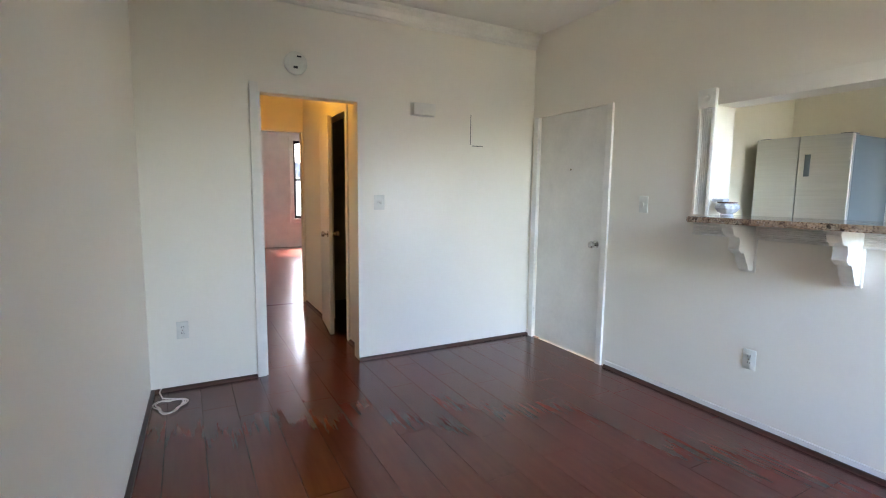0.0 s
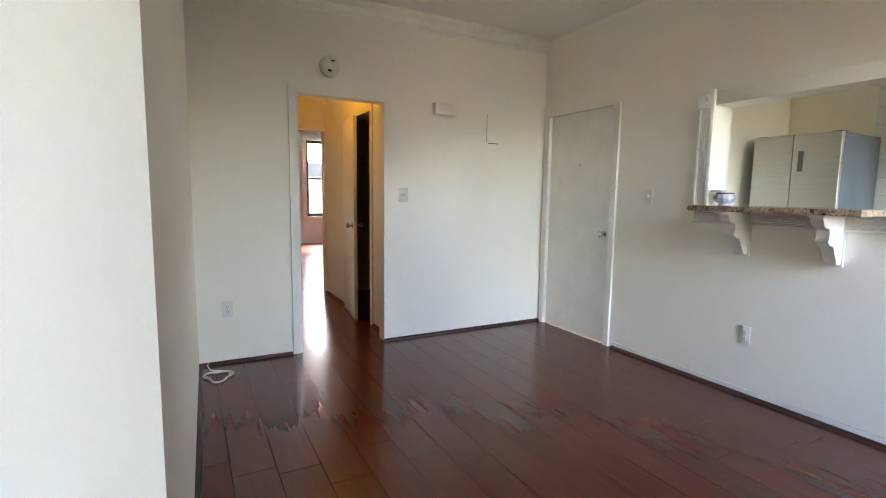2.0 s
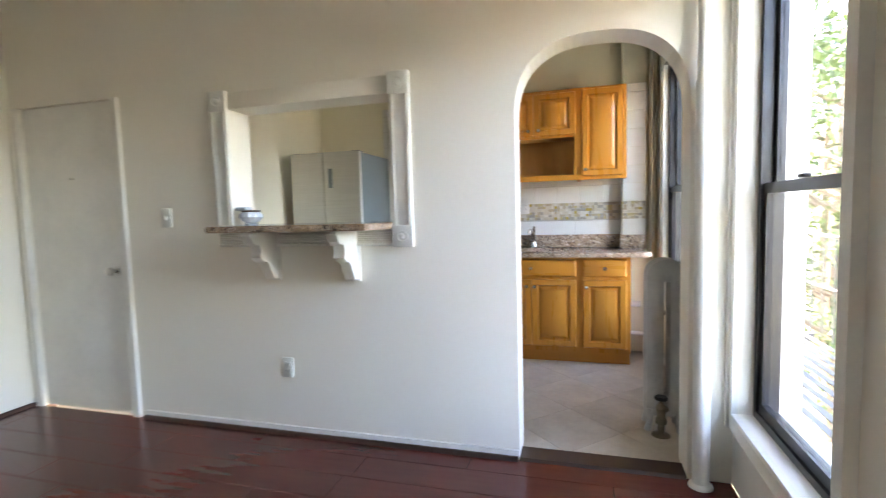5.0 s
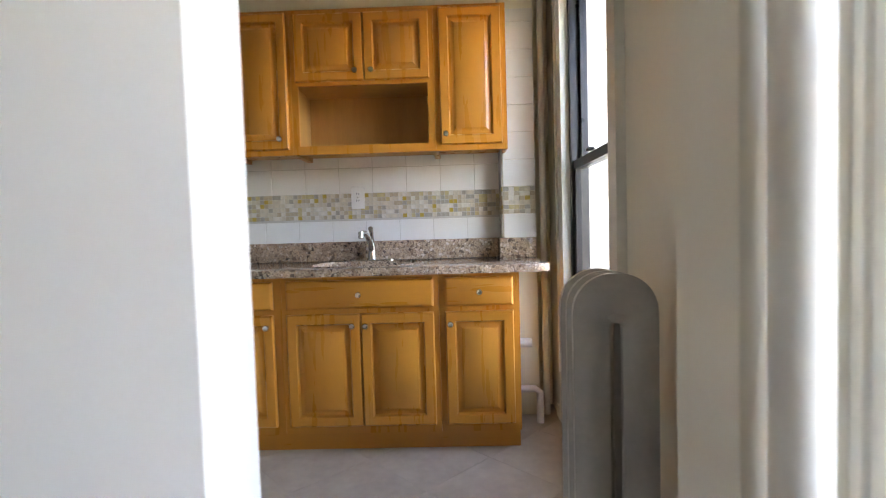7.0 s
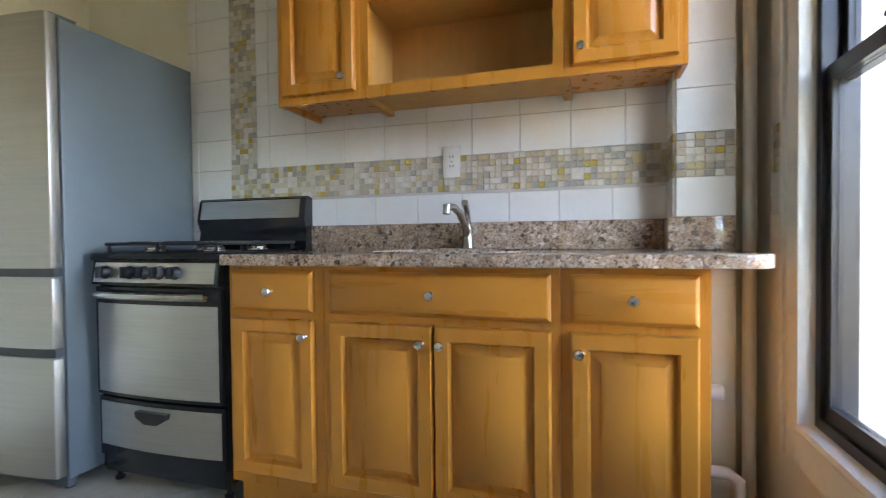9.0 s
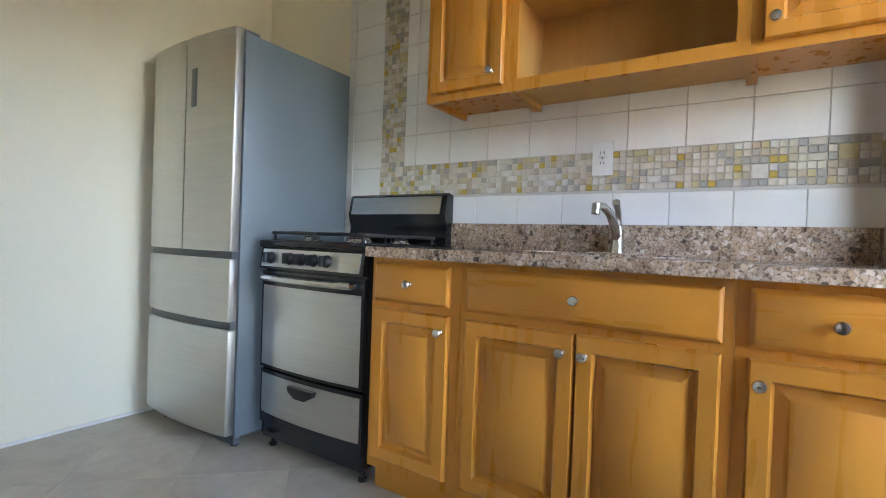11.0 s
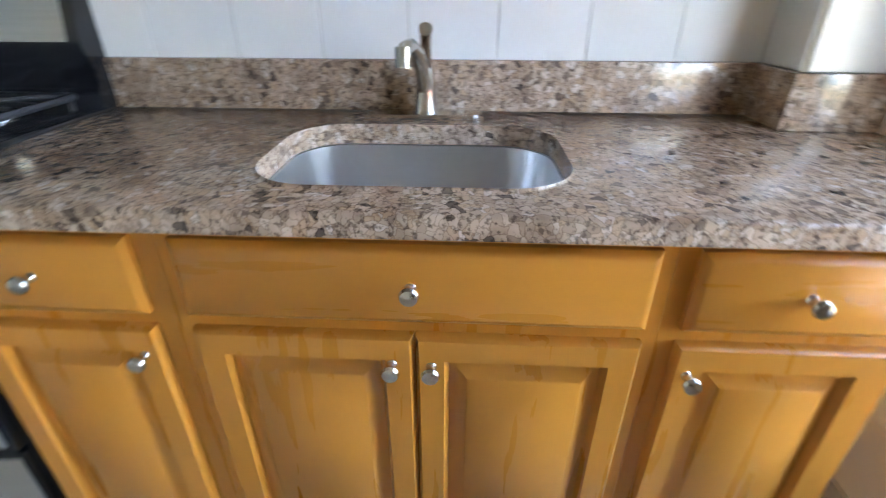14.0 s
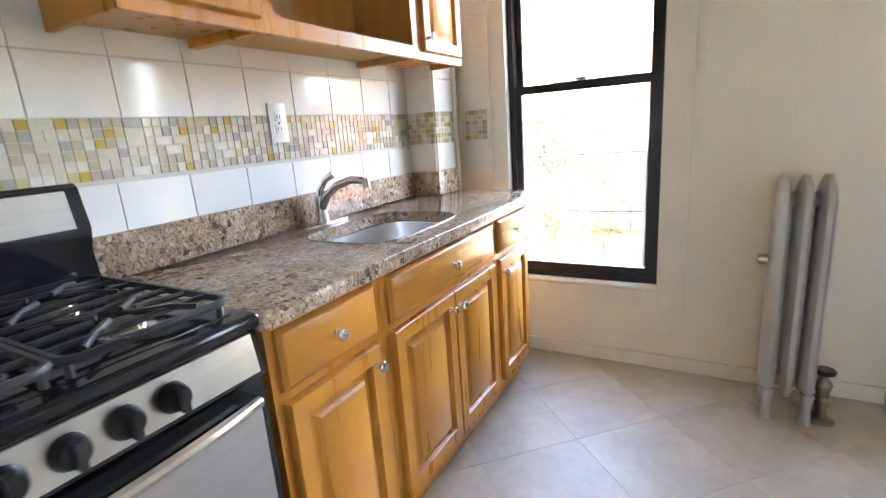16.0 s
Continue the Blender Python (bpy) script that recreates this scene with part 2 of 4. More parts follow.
def cyl(bm, a, b, r, seg=16, r2=None):
    """A closed tapered rod from a to b."""
    a, b = Vector(a), Vector(b)
    r2 = r if r2 is None else r2
    q = (b - a).to_track_quat('Z', 'Y')
    lo, hi = [], []
    for k in range(seg):
        w = 2 * math.pi * k / seg
        d = q @ Vector((math.cos(w), math.sin(w), 0))
        lo.append(bm.verts.new(a + d * r))
        hi.append(bm.verts.new(b + d * r2))
    for k in range(seg):
        bm.faces.new((lo[k], lo[(k + 1) % seg], hi[(k + 1) % seg], hi[k]))
    bm.faces.new(lo[::-1])
    bm.faces.new(hi)
    return bm


def tube(bm, pts, r, seg=10):
    """A round bar swept along points; r is one radius or one for each point."""
    pts = [Vector(p) for p in pts]
    rs = r if isinstance(r, (list, tuple)) else [r] * len(pts)
    rings, up = [], None
    for k, p in enumerate(pts):
        d = (pts[min(k + 1, len(pts) - 1)] - pts[max(k - 1, 0)]).normalized()
        if up is None:
            up = Vector((0, 0, 1)) if abs(d.z) < 0.9 else Vector((1, 0, 0))
        s = d.cross(up).normalized()
        up = s.cross(d).normalized()
        rings.append([bm.verts.new(p + (s * math.cos(w) + up * math.sin(w)) * rs[k]) for w in (2 * math.pi * i / seg for i in range(seg))])
    for a, b in zip(rings, rings[1:]):
        for k in range(seg):
            bm.faces.new((a[k], a[(k + 1) % seg], b[(k + 1) % seg], b[k]))
    bm.faces.new(rings[0])
    bm.faces.new(rings[-1][::-1])
    return bm


def lathe(bm, axis_a, direction, profile, seg=24):
    """A turned solid: profile of (distance along, radius)."""
    o, d = Vector(axis_a), Vector(direction).normalized()
    q = d.to_track_quat('Z', 'Y')
    rings = []
    for h, r in profile:
        rings.append([bm.verts.new(o + d * h + q @ Vector((math.cos(w) * r, math.sin(w) * r, 0))) for w in (2 * math.pi * i / seg for i in range(seg))])
    for a, b in zip(rings, rings[1:]):
        for k in range(seg):
            bm.faces.new((a[k], a[(k + 1) % seg], b[(k + 1) % seg], b[k]))
    bm.faces.new(rings[0][::-1])
    bm.faces.new(rings[-1])
    return bm


def prism(bm, outline, axis, a, b):
    """An outline extruded along an axis: 'x' takes (y, z), 'y' takes (x, z), 'z' takes (x, y)."""
    def at(p, w):
        return {'x': (w, p[0], p[1]), 'y': (p[0], w, p[1]), 'z': (p[0], p[1], w)}[axis]
    lo = [bm.verts.new(at(p, a)) for p in outline]
    hi = [bm.verts.new(at(p, b)) for p in outline]
    n = len(outline)
    for k in range(n):
        bm.faces.new((lo[k], lo[(k + 1) % n], hi[(k + 1) % n], hi[k]))
    bm.faces.new(lo[::-1])
    bm.faces.new(hi)
    return bm


def link_mesh(name, bm, material, smooth=True):
    bmesh.ops.recalc_face_normals(bm, faces=bm.faces[:])
    me = bpy.data.meshes.new(name)
    bm.to_mesh(me)
    bm.free()
    me.materials.append(material)
    if smooth:
        me.polygons.foreach_set("use_smooth", [True] * len(me.polygons))
        me.set_sharp_from_angle(angle=radians(35))
    return new(name, me)


def part(name, bm, material, parent, label=""):
    ob = link_mesh(name, bm, material)
    ob.parent = parent
    m = Matrix.Identity(4)
    p = parent
    while p:
        m = m @ p.matrix_basis if p.parent is None else m
        p = p.parent
    ob.matrix_parent_inverse = m.inverted() if parent.parent is None else Matrix.Identity(4)
    return tagged(ob, label)


def thing(name, loc, label, category, group=""):
    ob = new(name)
    ob.empty_display_size = 0.1
    ob.matrix_basis = Matrix.Translation(loc)
    return tagged(ob, label, category, group)


def solid(name, bm, material, label="", category="", kind="structure"):
    return tagged(link_mesh(name, bm, material), label, category, "", kind)


def slab_wall(bm, axis, a0, a1, b0, b1, z0, z1, holes=()):
    """A wall with openings. axis 'x': thickness a0..a1 in x, running b0..b1 in y; 'y' the other way. holes: (b0, b1, z0, z1)."""
    cuts = sorted({b0, b1, *[h[0] for h in holes], *[h[1] for h in holes]})
    for p, q in zip(cuts, cuts[1:]):
        spans, z = [], z0
        for h in sorted((h for h in holes if h[0] <= p and h[1] >= q), key=lambda h: h[2]):
            if h[2] > z:
                spans.append((z, h[2]))
            z = h[3]
        if z < z1:
            spans.append((z, z1))
        for s, t in spans:
            box(bm, a0, a1, p, q, s, t) if axis == 'x' else box(bm, p, q, a0, a1, s, t)
    return bm


# ---- the large structure ----
CEILZ = 2.74
SW = -0.625      # inner face of the window wall
LW = (2.09, 2.94, 0.35, 2.30)     # living room window
KW = (4.063, 4.79, 0.425, 2.35)    # kitchen window
FW = (-2.3, -1.45, 0.36, 2.36)   # unseen further window, inferred from the bright wall return; placed for its light

north = solid("wall_north", slab_wall(bmesh.new(), 'y', 3.7, 3.82, -0.3, 3.0, 0, CEILZ, [(0.62, 1.325, -0.01, 2.01)]), WALL, "cream painted plaster wall with an open doorway", "wall")


def east_wall():
    bm = bmesh.new()
    slab_wall(bm, 'x', 3.0, 3.19, SW, 3.82, 0, CEILZ, [(2.81, 3.605, -0.01, 2.02), (0.968, 1.965, 1.185, 1.882), (-0.44, 0.33, -0.01, 2.065)])
    yc, hw, z0, rise, e = -0.055, 0.385, 1.70, 0.365, 2.5
    for sgn in (-1, 1):
        pts = []
        for k in range(15):
            w = (math.pi / 2) * k / 14
            u, h = math.cos(w) ** (2 / e), math.sin(w) ** (2 / e)
            pts.append((yc + sgn * hw * u, z0 + rise * h))
        for p, q in zip(pts, pts[1:]):
            if abs(p[0] - q[0]) < 1e-5:
                continue
            prism(bm, [p, q, (q[0], 2.066), (p[0], 2.066)], 'x', 3.0, 3.19)
    return solid("wall_east", bm, WALL, "cream plaster wall with an arch and a serving hatch", "wall")


east = east_wall()
solid("wall_south", slab_wall(bmesh.new(), 'y', SW - 0.24, SW, -3.2, 5.4, 0, CEILZ, [LW, KW, FW]), WALL, "cream painted window wall", "wall")
# the short wall beside the start, slanted and ended to fit the camera's view
bm = prism(bmesh.new(), [(-3.2, 0.9), (-0.183, 0.9), (-0.10, 3.7), (-0.3, 3.82), (-3.2, 3.82)], 'z', 0, CEILZ)
solid("wall_west", bm, WALL, "cream painted plaster wall return", "wall")
solid("wall_far_west", bbox(-3.4, -3.2, SW - 0.24, 3.82, 0, CEILZ), WALL, "plain cream wall closing the room", "wall")
solid("wall_kitchen_east", bbox(5.215, 5.4, SW, 2.63, 0, CEILZ), KWALL, "pale yellow painted kitchen wall", "wall")
solid("wall_kitchen_north", bbox(3.19, 5.4, 2.63, 2.75, 0, CEILZ), KWALL, "pale yellow painted kitchen wall", "wall")
solid("ceiling", bbox(-3.4, 5.4, SW - 0.24, 3.82, CEILZ, CEILZ + 0.15), CEIL, "flat off-white painted ceiling", "ceiling")

# hallway, bathroom and far bedroom
HX = 1.41
hall = bmesh.new()
slab_wall(hall, 'x', HX, HX + 0.1, 3.82, 5.95, 0, 2.6, [(4.27, 5.05, -0.01, 2.03)])
slab_wall(hall, 'x', 0.40, 0.5, 3.82, 5.95, 0, 2.6)
slab_wall(hall, 'y', 5.95, 6.05, -0.6, 4.4, 0, 2.75, [(0.66, 1.385, -0.01, 2.02)])
solid("wall_hall", hall, WALL, "cream hallway walls", "wall")
solid("ceiling_hall", bbox(0.4, 3.2, 3.82, 5.95, 2.6, 2.75), CEIL, "off-white hallway ceiling", "ceiling")
bath = bmesh.new()
slab_wall(bath, 'x', 3.0, 3.1, 3.82, 5.95, 0, 2.6)
slab_wall(bath, 'y', 3.822, 3.86, HX + 0.1, 3.0, 0, 2.6)
slab_wall(bath, 'y', 5.9, 5.948, HX + 0.1, 3.0, 0, 2.6)
solid("wall_bathroom", bath, BATH, "dark tiled bathroom walls", "wall")
BW = (2.50, 3.35, 0.68, 2.55)
bed = bmesh.new()
slab_wall(bed, 'y', 12.1, 12.25, -0.6, 4.4, 0, 2.75, [BW])
slab_wall(bed, 'x', -0.7, -0.6, 5.95, 12.25, 0, 2.75)
slab_wall(bed, 'x', 4.4, 4.5, 5.95, 12.25, 0, 2.75)
solid("wall_bedroom", bed, TRIM, "white bedroom walls", "wall")
solid("ceiling_bedroom", bbox(-0.7, 4.5, 5.95, 12.25, 2.75, 2.85), CEIL, "white bedroom ceiling", "ceiling")

# skirting: white board with a dark shoe moulding on the wooden floor
skirt = bmesh.new()
shoe = bmesh.new()
for y0, y1 in ((0.335, 2.715), (3.66, 3.7)):
    box(skirt, 2.988, 3.0, y0, y1, 0.0, 0.05)
    prism(shoe, [(2.968, 0), (2.99, 0), (2.99, 0.022), (2.979, 0.022), (2.97, 0.012)], 'y', y0, y1)
for x0, x1 in ((-0.1, 0.56), (1.325, 2.968)):
    prism(shoe, [(3.70, 0), (3.676, 0), (3.678, 0.012), (3.688, 0.022), (3.70, 0.022)], 'x', x0, x1)
prism(shoe, [(HX, 0), (HX - 0.02, 0), (HX - 0.018, 0.014), (HX, 0.025)], 'y', 5.1, 5.95)
prism(shoe, [(HX, 0), (HX - 0.02, 0), (HX - 0.018, 0.014), (HX, 0.025)], 'y', 3.83, 4.2)
prism(shoe, [(-0.183, 0.9), (-0.161, 0.9), (-0.078, 3.69), (-0.1, 3.7)], 'z', 0, 0.022)
box(shoe, 0.4, 3.0, 5.95, 5.953, 0, 0.004)
solid("baseboard", skirt, TRIM, "low white painted skirting board", "baseboard")
solid("trim_shoe", shoe, DARKBASE, "dark brown shoe moulding along the walls", "baseboard")
kb = bmesh.new()
box(kb, 3.19, 5.05, SW, SW + 0.014, 0, 0.07)
box(kb, 3.19, 4.9, 2.622, 2.63, 0, 0.015)
solid("baseboard_kitchen", kb, TRIM, "cream painted kitchen skirting board", "baseboard")
solid("trim_threshold", prism(bmesh.new(), [(2.985, 0), (3.13, 0), (3.12, 0.011), (3.0, 0.011)], 'y', -0.44, 0.33), DARKBASE, "dark wooden threshold strip under the arch", "threshold")

# crown moulding over the doorway wall
solid("trim_crown", prism(bmesh.new(), [(3.70, 2.62), (3.69, 2.62), (3.685, 2.64), (3.675, 2.645), (3.66, 2.69), (3.63, 2.71), (3.625, 2.74), (3.70, 2.74)], 'x', -0.1, 2.999), TRIM, "white stepped crown moulding", "moulding")


def casing_sides(bm, axis, face, b0, b1, z0, z1, w, t, left=True, right=True, head=True, sgn=-1):
    a, b = sorted((face, face + sgn * t))
    def put(p, q, r, s):
        box(bm, a, b, p, q, r, s) if axis == 'x' else box(bm, p, q, a, b, r, s)
    if left:
        put(b0 - w, b0, z0, z1)
    if right:
        put(b1, b1 + w, z0, z1)
    if head:
        put(b0 - (w if left else 0), b1 + (w if right else 0), z1, z1 + w)
    return bm


cs = bmesh.new()
casing_sides(cs, 'y', 3.7, 0.62, 1.325, 0, 2.01, 0.057, 0.014, right=False, head=False)
box(cs, 0.563, 0.62, 3.686, 3.7, 2.01, 2.07)
box(cs, 0.62, 0.635, 3.70, 3.82, 0, 2.01)
solid("trim_doorway", cs, TRIM, "white painted flat door casing", "door casing")
hc = bmesh.new()
casing_sides(hc, 'y', 5.95, 0.66, 1.385, 0, 2.02, 0.02, 0.012)
casing_sides(hc, 'x', HX, 4.27, 5.05, 0, 2.03, 0.06, 0.014)
solid("trim_hall", hc, TRIM, "white painted hallway door casings", "door casing")

# closed flush door in the hatch wall
d = tagged(link_mesh("door_1", bbox(3.012, 3.052, 2.815, 3.60, 0.008, 2.015, 0.002), TRIM), "closed white painted flush door", "door", "", "structure")
cs = bmesh.new()
casing_sides(cs, 'x', 3.0, 2.81, 3.605, 0, 2.02, 0.055, 0.02, left=True, right=True, head=False)
solid("trim_door_casing", cs, TRIM, "white painted door casing strips", "door casing")
# unseen backing, reaches below the floor to stop daylight leaking under the door
solid("wall_door_backing", bbox(3.07, 3.18, 2.81, 3.605, -0.1, 2.02), TRIM, "unseen blank panel blocking daylight behind the closed door", "wall")


def door_knob(parent, p, direction):
    part("door_knob", lathe(bmesh.new(), p, direction, [(0, 0.032), (0.006, 0.032), (0.008, 0.012), (0.032, 0.012), (0.036, 0.024), (0.05, 0.028), (0.062, 0.026), (0.066, 0.016)]), CHROME, parent, "satin chrome round door knob")


door_knob(d, (3.012, 2.887, 0.945), (-1, 0, 0))
part("peephole", cyl(bmesh.new(), (3.012, 3.2, 1.545), (3.006, 3.2, 1.545), 0.008), BRASS, d)
for z in (0.25, 1.78):
    part("hinge", cyl(bmesh.new(), (3.0, 3.607, z - 0.04), (3.0, 3.607, z + 0.04), 0.007, 8), TRIM, d)

# bathroom door, ajar into the hall
leaf = new("door_2", None)
leaf.matrix_basis = pose(HX - 0.005, 5.03, 0.01, 0, 0, -7)
tagged(leaf, "white hallway door standing ajar", "door", "", "structure")
lf = part("leaf", bbox(-0.038, 0, -0.58, 0, 0, 2.0, 0.003), TRIM, leaf)
lf.matrix_parent_inverse = Matrix.Identity(4)
for sx in (-1, 1):
    k = part("door_knob", lathe(bmesh.new(), (-0.038 if sx < 0 else 0, -0.53, 0.94), (sx, 0, 0), [(0, 0.03), (0.006, 0.03), (0.008, 0.012), (0.03, 0.012), (0.036, 0.026), (0.055, 0.026), (0.06, 0.014)], 16), CHROME, leaf)
    k.matrix_parent_inverse = Matrix.Identity(4)


# ---- windows ----
def sash_window(name, o, plane, sgn, label):
    """A double-hung window in an opening o = (x0, x1, z0, z1); plane: room-side y of the frame; sgn: +1 when the room is towards +y."""
    x0, x1, z0, z1 = o
    w = new(name)
    w.matrix_basis = Matrix.Translation(((x0 + x1) / 2, plane, z0))
    tagged(w, label, "window", "", "structure")
    mid = (z0 + z1) / 2
    def yb(a, b):
        return sorted((plane - sgn * a, plane - sgn * b))
    fr = bmesh.new()
    a, b = yb(0.0, 0.09)
    for xa, xb in ((x0, x0 + 0.03), (x1 - 0.03, x1)):
        box(fr, xa, xb, a, b, z0, z1)
    box(fr, x0 + 0.03, x1 - 0.03, a, b, z0, z0 + 0.03)
    box(fr, x0 + 0.03, x1 - 0.03, a, b, z1 - 0.03, z1)
    part("window_frame", fr, FRAME, w)
    for nm, zb, zt, d0, d1 in (("lower_sash", z0 + 0.03, mid + 0.02, 0.012, 0.04), ("upper_sash", mid - 0.02, z1 - 0.03, 0.046, 0.074)):
        a, b = yb(d0, d1)
        s = bmesh.new()
        box(s, x0 + 0.03, x0 + 0.062, a, b, zb, zt)
        box(s, x1 - 0.062, x1 - 0.03, a, b, zb, zt)
        box(s, x0 + 0.062, x1 - 0.062, a, b, zb, zb + 0.042)
        box(s, x0 + 0.062, x1 - 0.062, a, b, zt - 0.042, zt)
        so = part(nm, s, FRAME, w)
        a, b = yb((d0 + d1) / 2 - 0.002, (d0 + d1) / 2 + 0.002)
        g = part("pane", box(bmesh.new(), x0 + 0.062, x1 - 0.062, a, b, zb + 0.042, zt - 0.042), GLASS, so)
        g.visible_shadow = False
    a, b = yb(-0.012, 0.014)
    part("sash_lock", bbox((x0 + x1) / 2 - 0.025, (x0 + x1) / 2 + 0.025, a, b, mid + 0.02, mid + 0.034, 0.004), FRAME, w)
    return w


sash_window("window_1", LW, SW - 0.06, 1, "dark bronze double-hung living room window")
sash_window("window_2", KW, SW - 0.02, 1, "dark bronze double-hung kitchen window")
sash_window("window_3", FW, SW - 0.06, 1, "dark bronze double-hung window")
sash_window("window_4", BW, 12.14, -1, "dark framed double-hung bedroom window")


def window_casing(name, o, face, w, label, sgn=1, sill=True, wl=None):
    x0, x1, z0, z1 = o
    wl = w if wl is None else wl
    bm = bmesh.new()
    a, b = sorted((face, face + sgn * 0.022))
    c, d2 = sorted((face, face + sgn * 0.034))
    for xa, xb, s in ((x0 - w, x0, -1), (x1, x1 + wl, 1)):
        box(bm, xa, xb, a, b, z0 - w, z1 + w)
        if xb - xa > 0.05:
            o1, o2 = (xa, xa + 0.02) if s < 0 else (xb - 0.02, xb)
            box(bm, o1, o2, b if sgn > 0 else c, d2 if sgn > 0 else a, z0 - w, z1 + w)
    box(bm, x0, x1, a, b, z1, z1 + w)
    prism(bm, [(face, z0 - w), (face + sgn * 0.03, z0 - w + 0.01), (face + sgn * 0.022, z0 - 0.025), (face + sgn * 0.03, z0 - 0.012), (face + sgn * 0.024, z0), (face, z0)], 'x', x0, x1)
    return solid(name, bm, TRIM, label, "window casing")


window_casing("trim_window_living", LW, SW, 0.08, "cream painted moulded window casing", wl=0.058)
window_casing("trim_window_kitchen", KW, SW, 0.12, "cream painted moulded window casing", wl=0.105)
window_casing("trim_window_further", FW, SW, 0.08, "cream painted moulded window casing")
window_casing("trim_window_bedroom", BW, 12.1, 0.1, "white painted window casing", sgn=-1)

# ---- living room things ----
def ring_panel(x, sgn, y0, y1, z0, z1, rings, back):
    """A moulded panel facing along x: nested rectangles of (inset, height over x towards sgn)."""
    bm = bmesh.new()
    loops = []
    for ins, h in [(0, -back)] + rings:
        loops.append([bm.verts.new((x + sgn * h, y, z)) for y, z in ((y0 + ins, z0 + ins), (y1 - ins, z0 + ins), (y1 - ins, z1 - ins), (y0 + ins, z1 - ins))])
    for a, b in zip(loops, loops[1:]):
        for k in range(4):
            bm.faces.new((a[k], a[(k + 1) % 4], b[(k + 1) % 4], b[k]))
    bm.faces.new(loops[0][::-1])
    bm.faces.new(loops[-1])
    return bm


def fluted(bm, x, y0, y1, z0, z1, upright):
    """A casing strip with ridges along it, on a wall face at x that looks to -x."""
    w = (y1 - y0) if upright else (z1 - z0)
    prof = [(0, 0), (0, 0.018), (0.08, 0.024), (0.16, 0.024), (0.2, 0.014)]
    for k in range(5):
        c = 0.26 + k * 0.12
        prof += [(c - 0.03, 0.014), (c, 0.021), (c + 0.03, 0.014)]
    prof += [(0.80, 0.014), (0.84, 0.024), (0.92, 0.024), (1, 0.018), (1, 0)]
    if upright:
        prism(bm, [(x - h, y0 + s * w) for s, h in prof], 'z', z0, z1)
    else:
        prism(bm, [(x - h, z0 + s * w) for s, h in prof], 'y', y0, y1)
    return bm


hatch = thing("hatch_casing", (3.0, 1.46, 1.1), "white fluted casing with rosette corner blocks around the hatch", "casing")
TW = 0.108
part("side_casing", fluted(bmesh.new(), 3.0, 0.968 - TW, 0.968, 1.20, 1.87, True), TRIM, hatch)
part("side_casing", fluted(bmesh.new(), 3.0, 1.96, 1.96 + TW, 1.222, 1.87, True), TRIM, hatch)
part("head_casing", bbox(2.996, 3.0, 0.968, 1.96, 1.882, 1.972, 0.002), WALL, hatch, "plain board painted with the wall")
part("apron_casing", fluted(bmesh.new(), 3.0, 0.968, 2.05, 1.095, 1.185, False), TRIM, hatch)
for y, z in ((0.968 - TW, 1.87), (1.96, 1.87), (0.968 - TW, 1.09)):
    blk = bbox(2.97, 3.0, y - 0.003, y + TW + 0.003, z - 0.001, z + 0.112, 0.003)
    yc, zc = y + TW / 2, z + 0.055
    lathe(blk, (2.971, yc, zc), (-1, 0, 0), [(0, 0.03), (0.004, 0.03), (0.005, 0.026), (0.002, 0.023), (0.002, 0.016), (0.005, 0.013), (0.007, 0.006), (0.007, 0.002)], 24)
    part("rosette_block", blk, TRIM, hatch)

shelf_bm = prism(bmesh.new(), [(2.715, 0.985), (2.70, 1.0), (2.70, 1.90), (2.715, 1.915), (2.976, 1.915), (2.976, 1.958), (3.23, 1.958), (3.23, 0.97), (2.83, 0.97)], 'z', 1.187, 1.22)
bmesh.ops.bevel(shelf_bm, geom=[e for e in shelf_bm.edges if abs(e.verts[0].co.z - e.verts[1].co.z) < 1e-6], offset=0.006, segments=2, affect='EDGES')
tagged(link_mesh("bar_shelf", shelf_bm, GRANITE), "speckled brown granite bar shelf in the serving hatch", "shelf")


def bracket(y):
    b = thing("shelf_bracket", (3.0, y, 0.91), "white painted scrolled wooden bracket under the granite shelf", "bracket", "brackets under the bar shelf")
    out = [(3.0, 0.915), (3.0, 1.187), (2.755, 1.187), (2.755, 1.165), (2.765, 1.158), (2.775, 1.13), (2.80, 1.115), (2.815, 1.12)]
    for k in range(7):
        w = math.pi * (0.5 + k / 6)
        out.append((2.83 + 0.022 * math.cos(w) * -1 * 0.4, 1.08 + 0.035 * math.sin(w)))
    out += [(2.835, 1.04), (2.86, 1.02), (2.885, 1.025), (2.905, 1.0), (2.91, 0.97), (2.93, 0.955), (2.935, 0.93), (2.95, 0.918)]
    bm = prism(bmesh.new(), out, 'y', y - 0.03, y + 0.03)
    bmesh.ops.bevel(bm, geom=[e for e in bm.edges if abs(e.verts[0].co.y - e.verts[1].co.y) < 1e-6], offset=0.003, segments=1, affect='EDGES')
    part("scroll", bm, TRIM, b)
    part("back_plate", bbox(2.984, 2.999, y - 0.04, y + 0.04, 0.905, 1.186, 0.003), TRIM, b)
    part("top_plate", bbox(2.745, 2.985, y - 0.038, y + 0.038, 1.172, 1.1868, 0.003), TRIM, b)


bracket(1.70)
bracket(1.207)

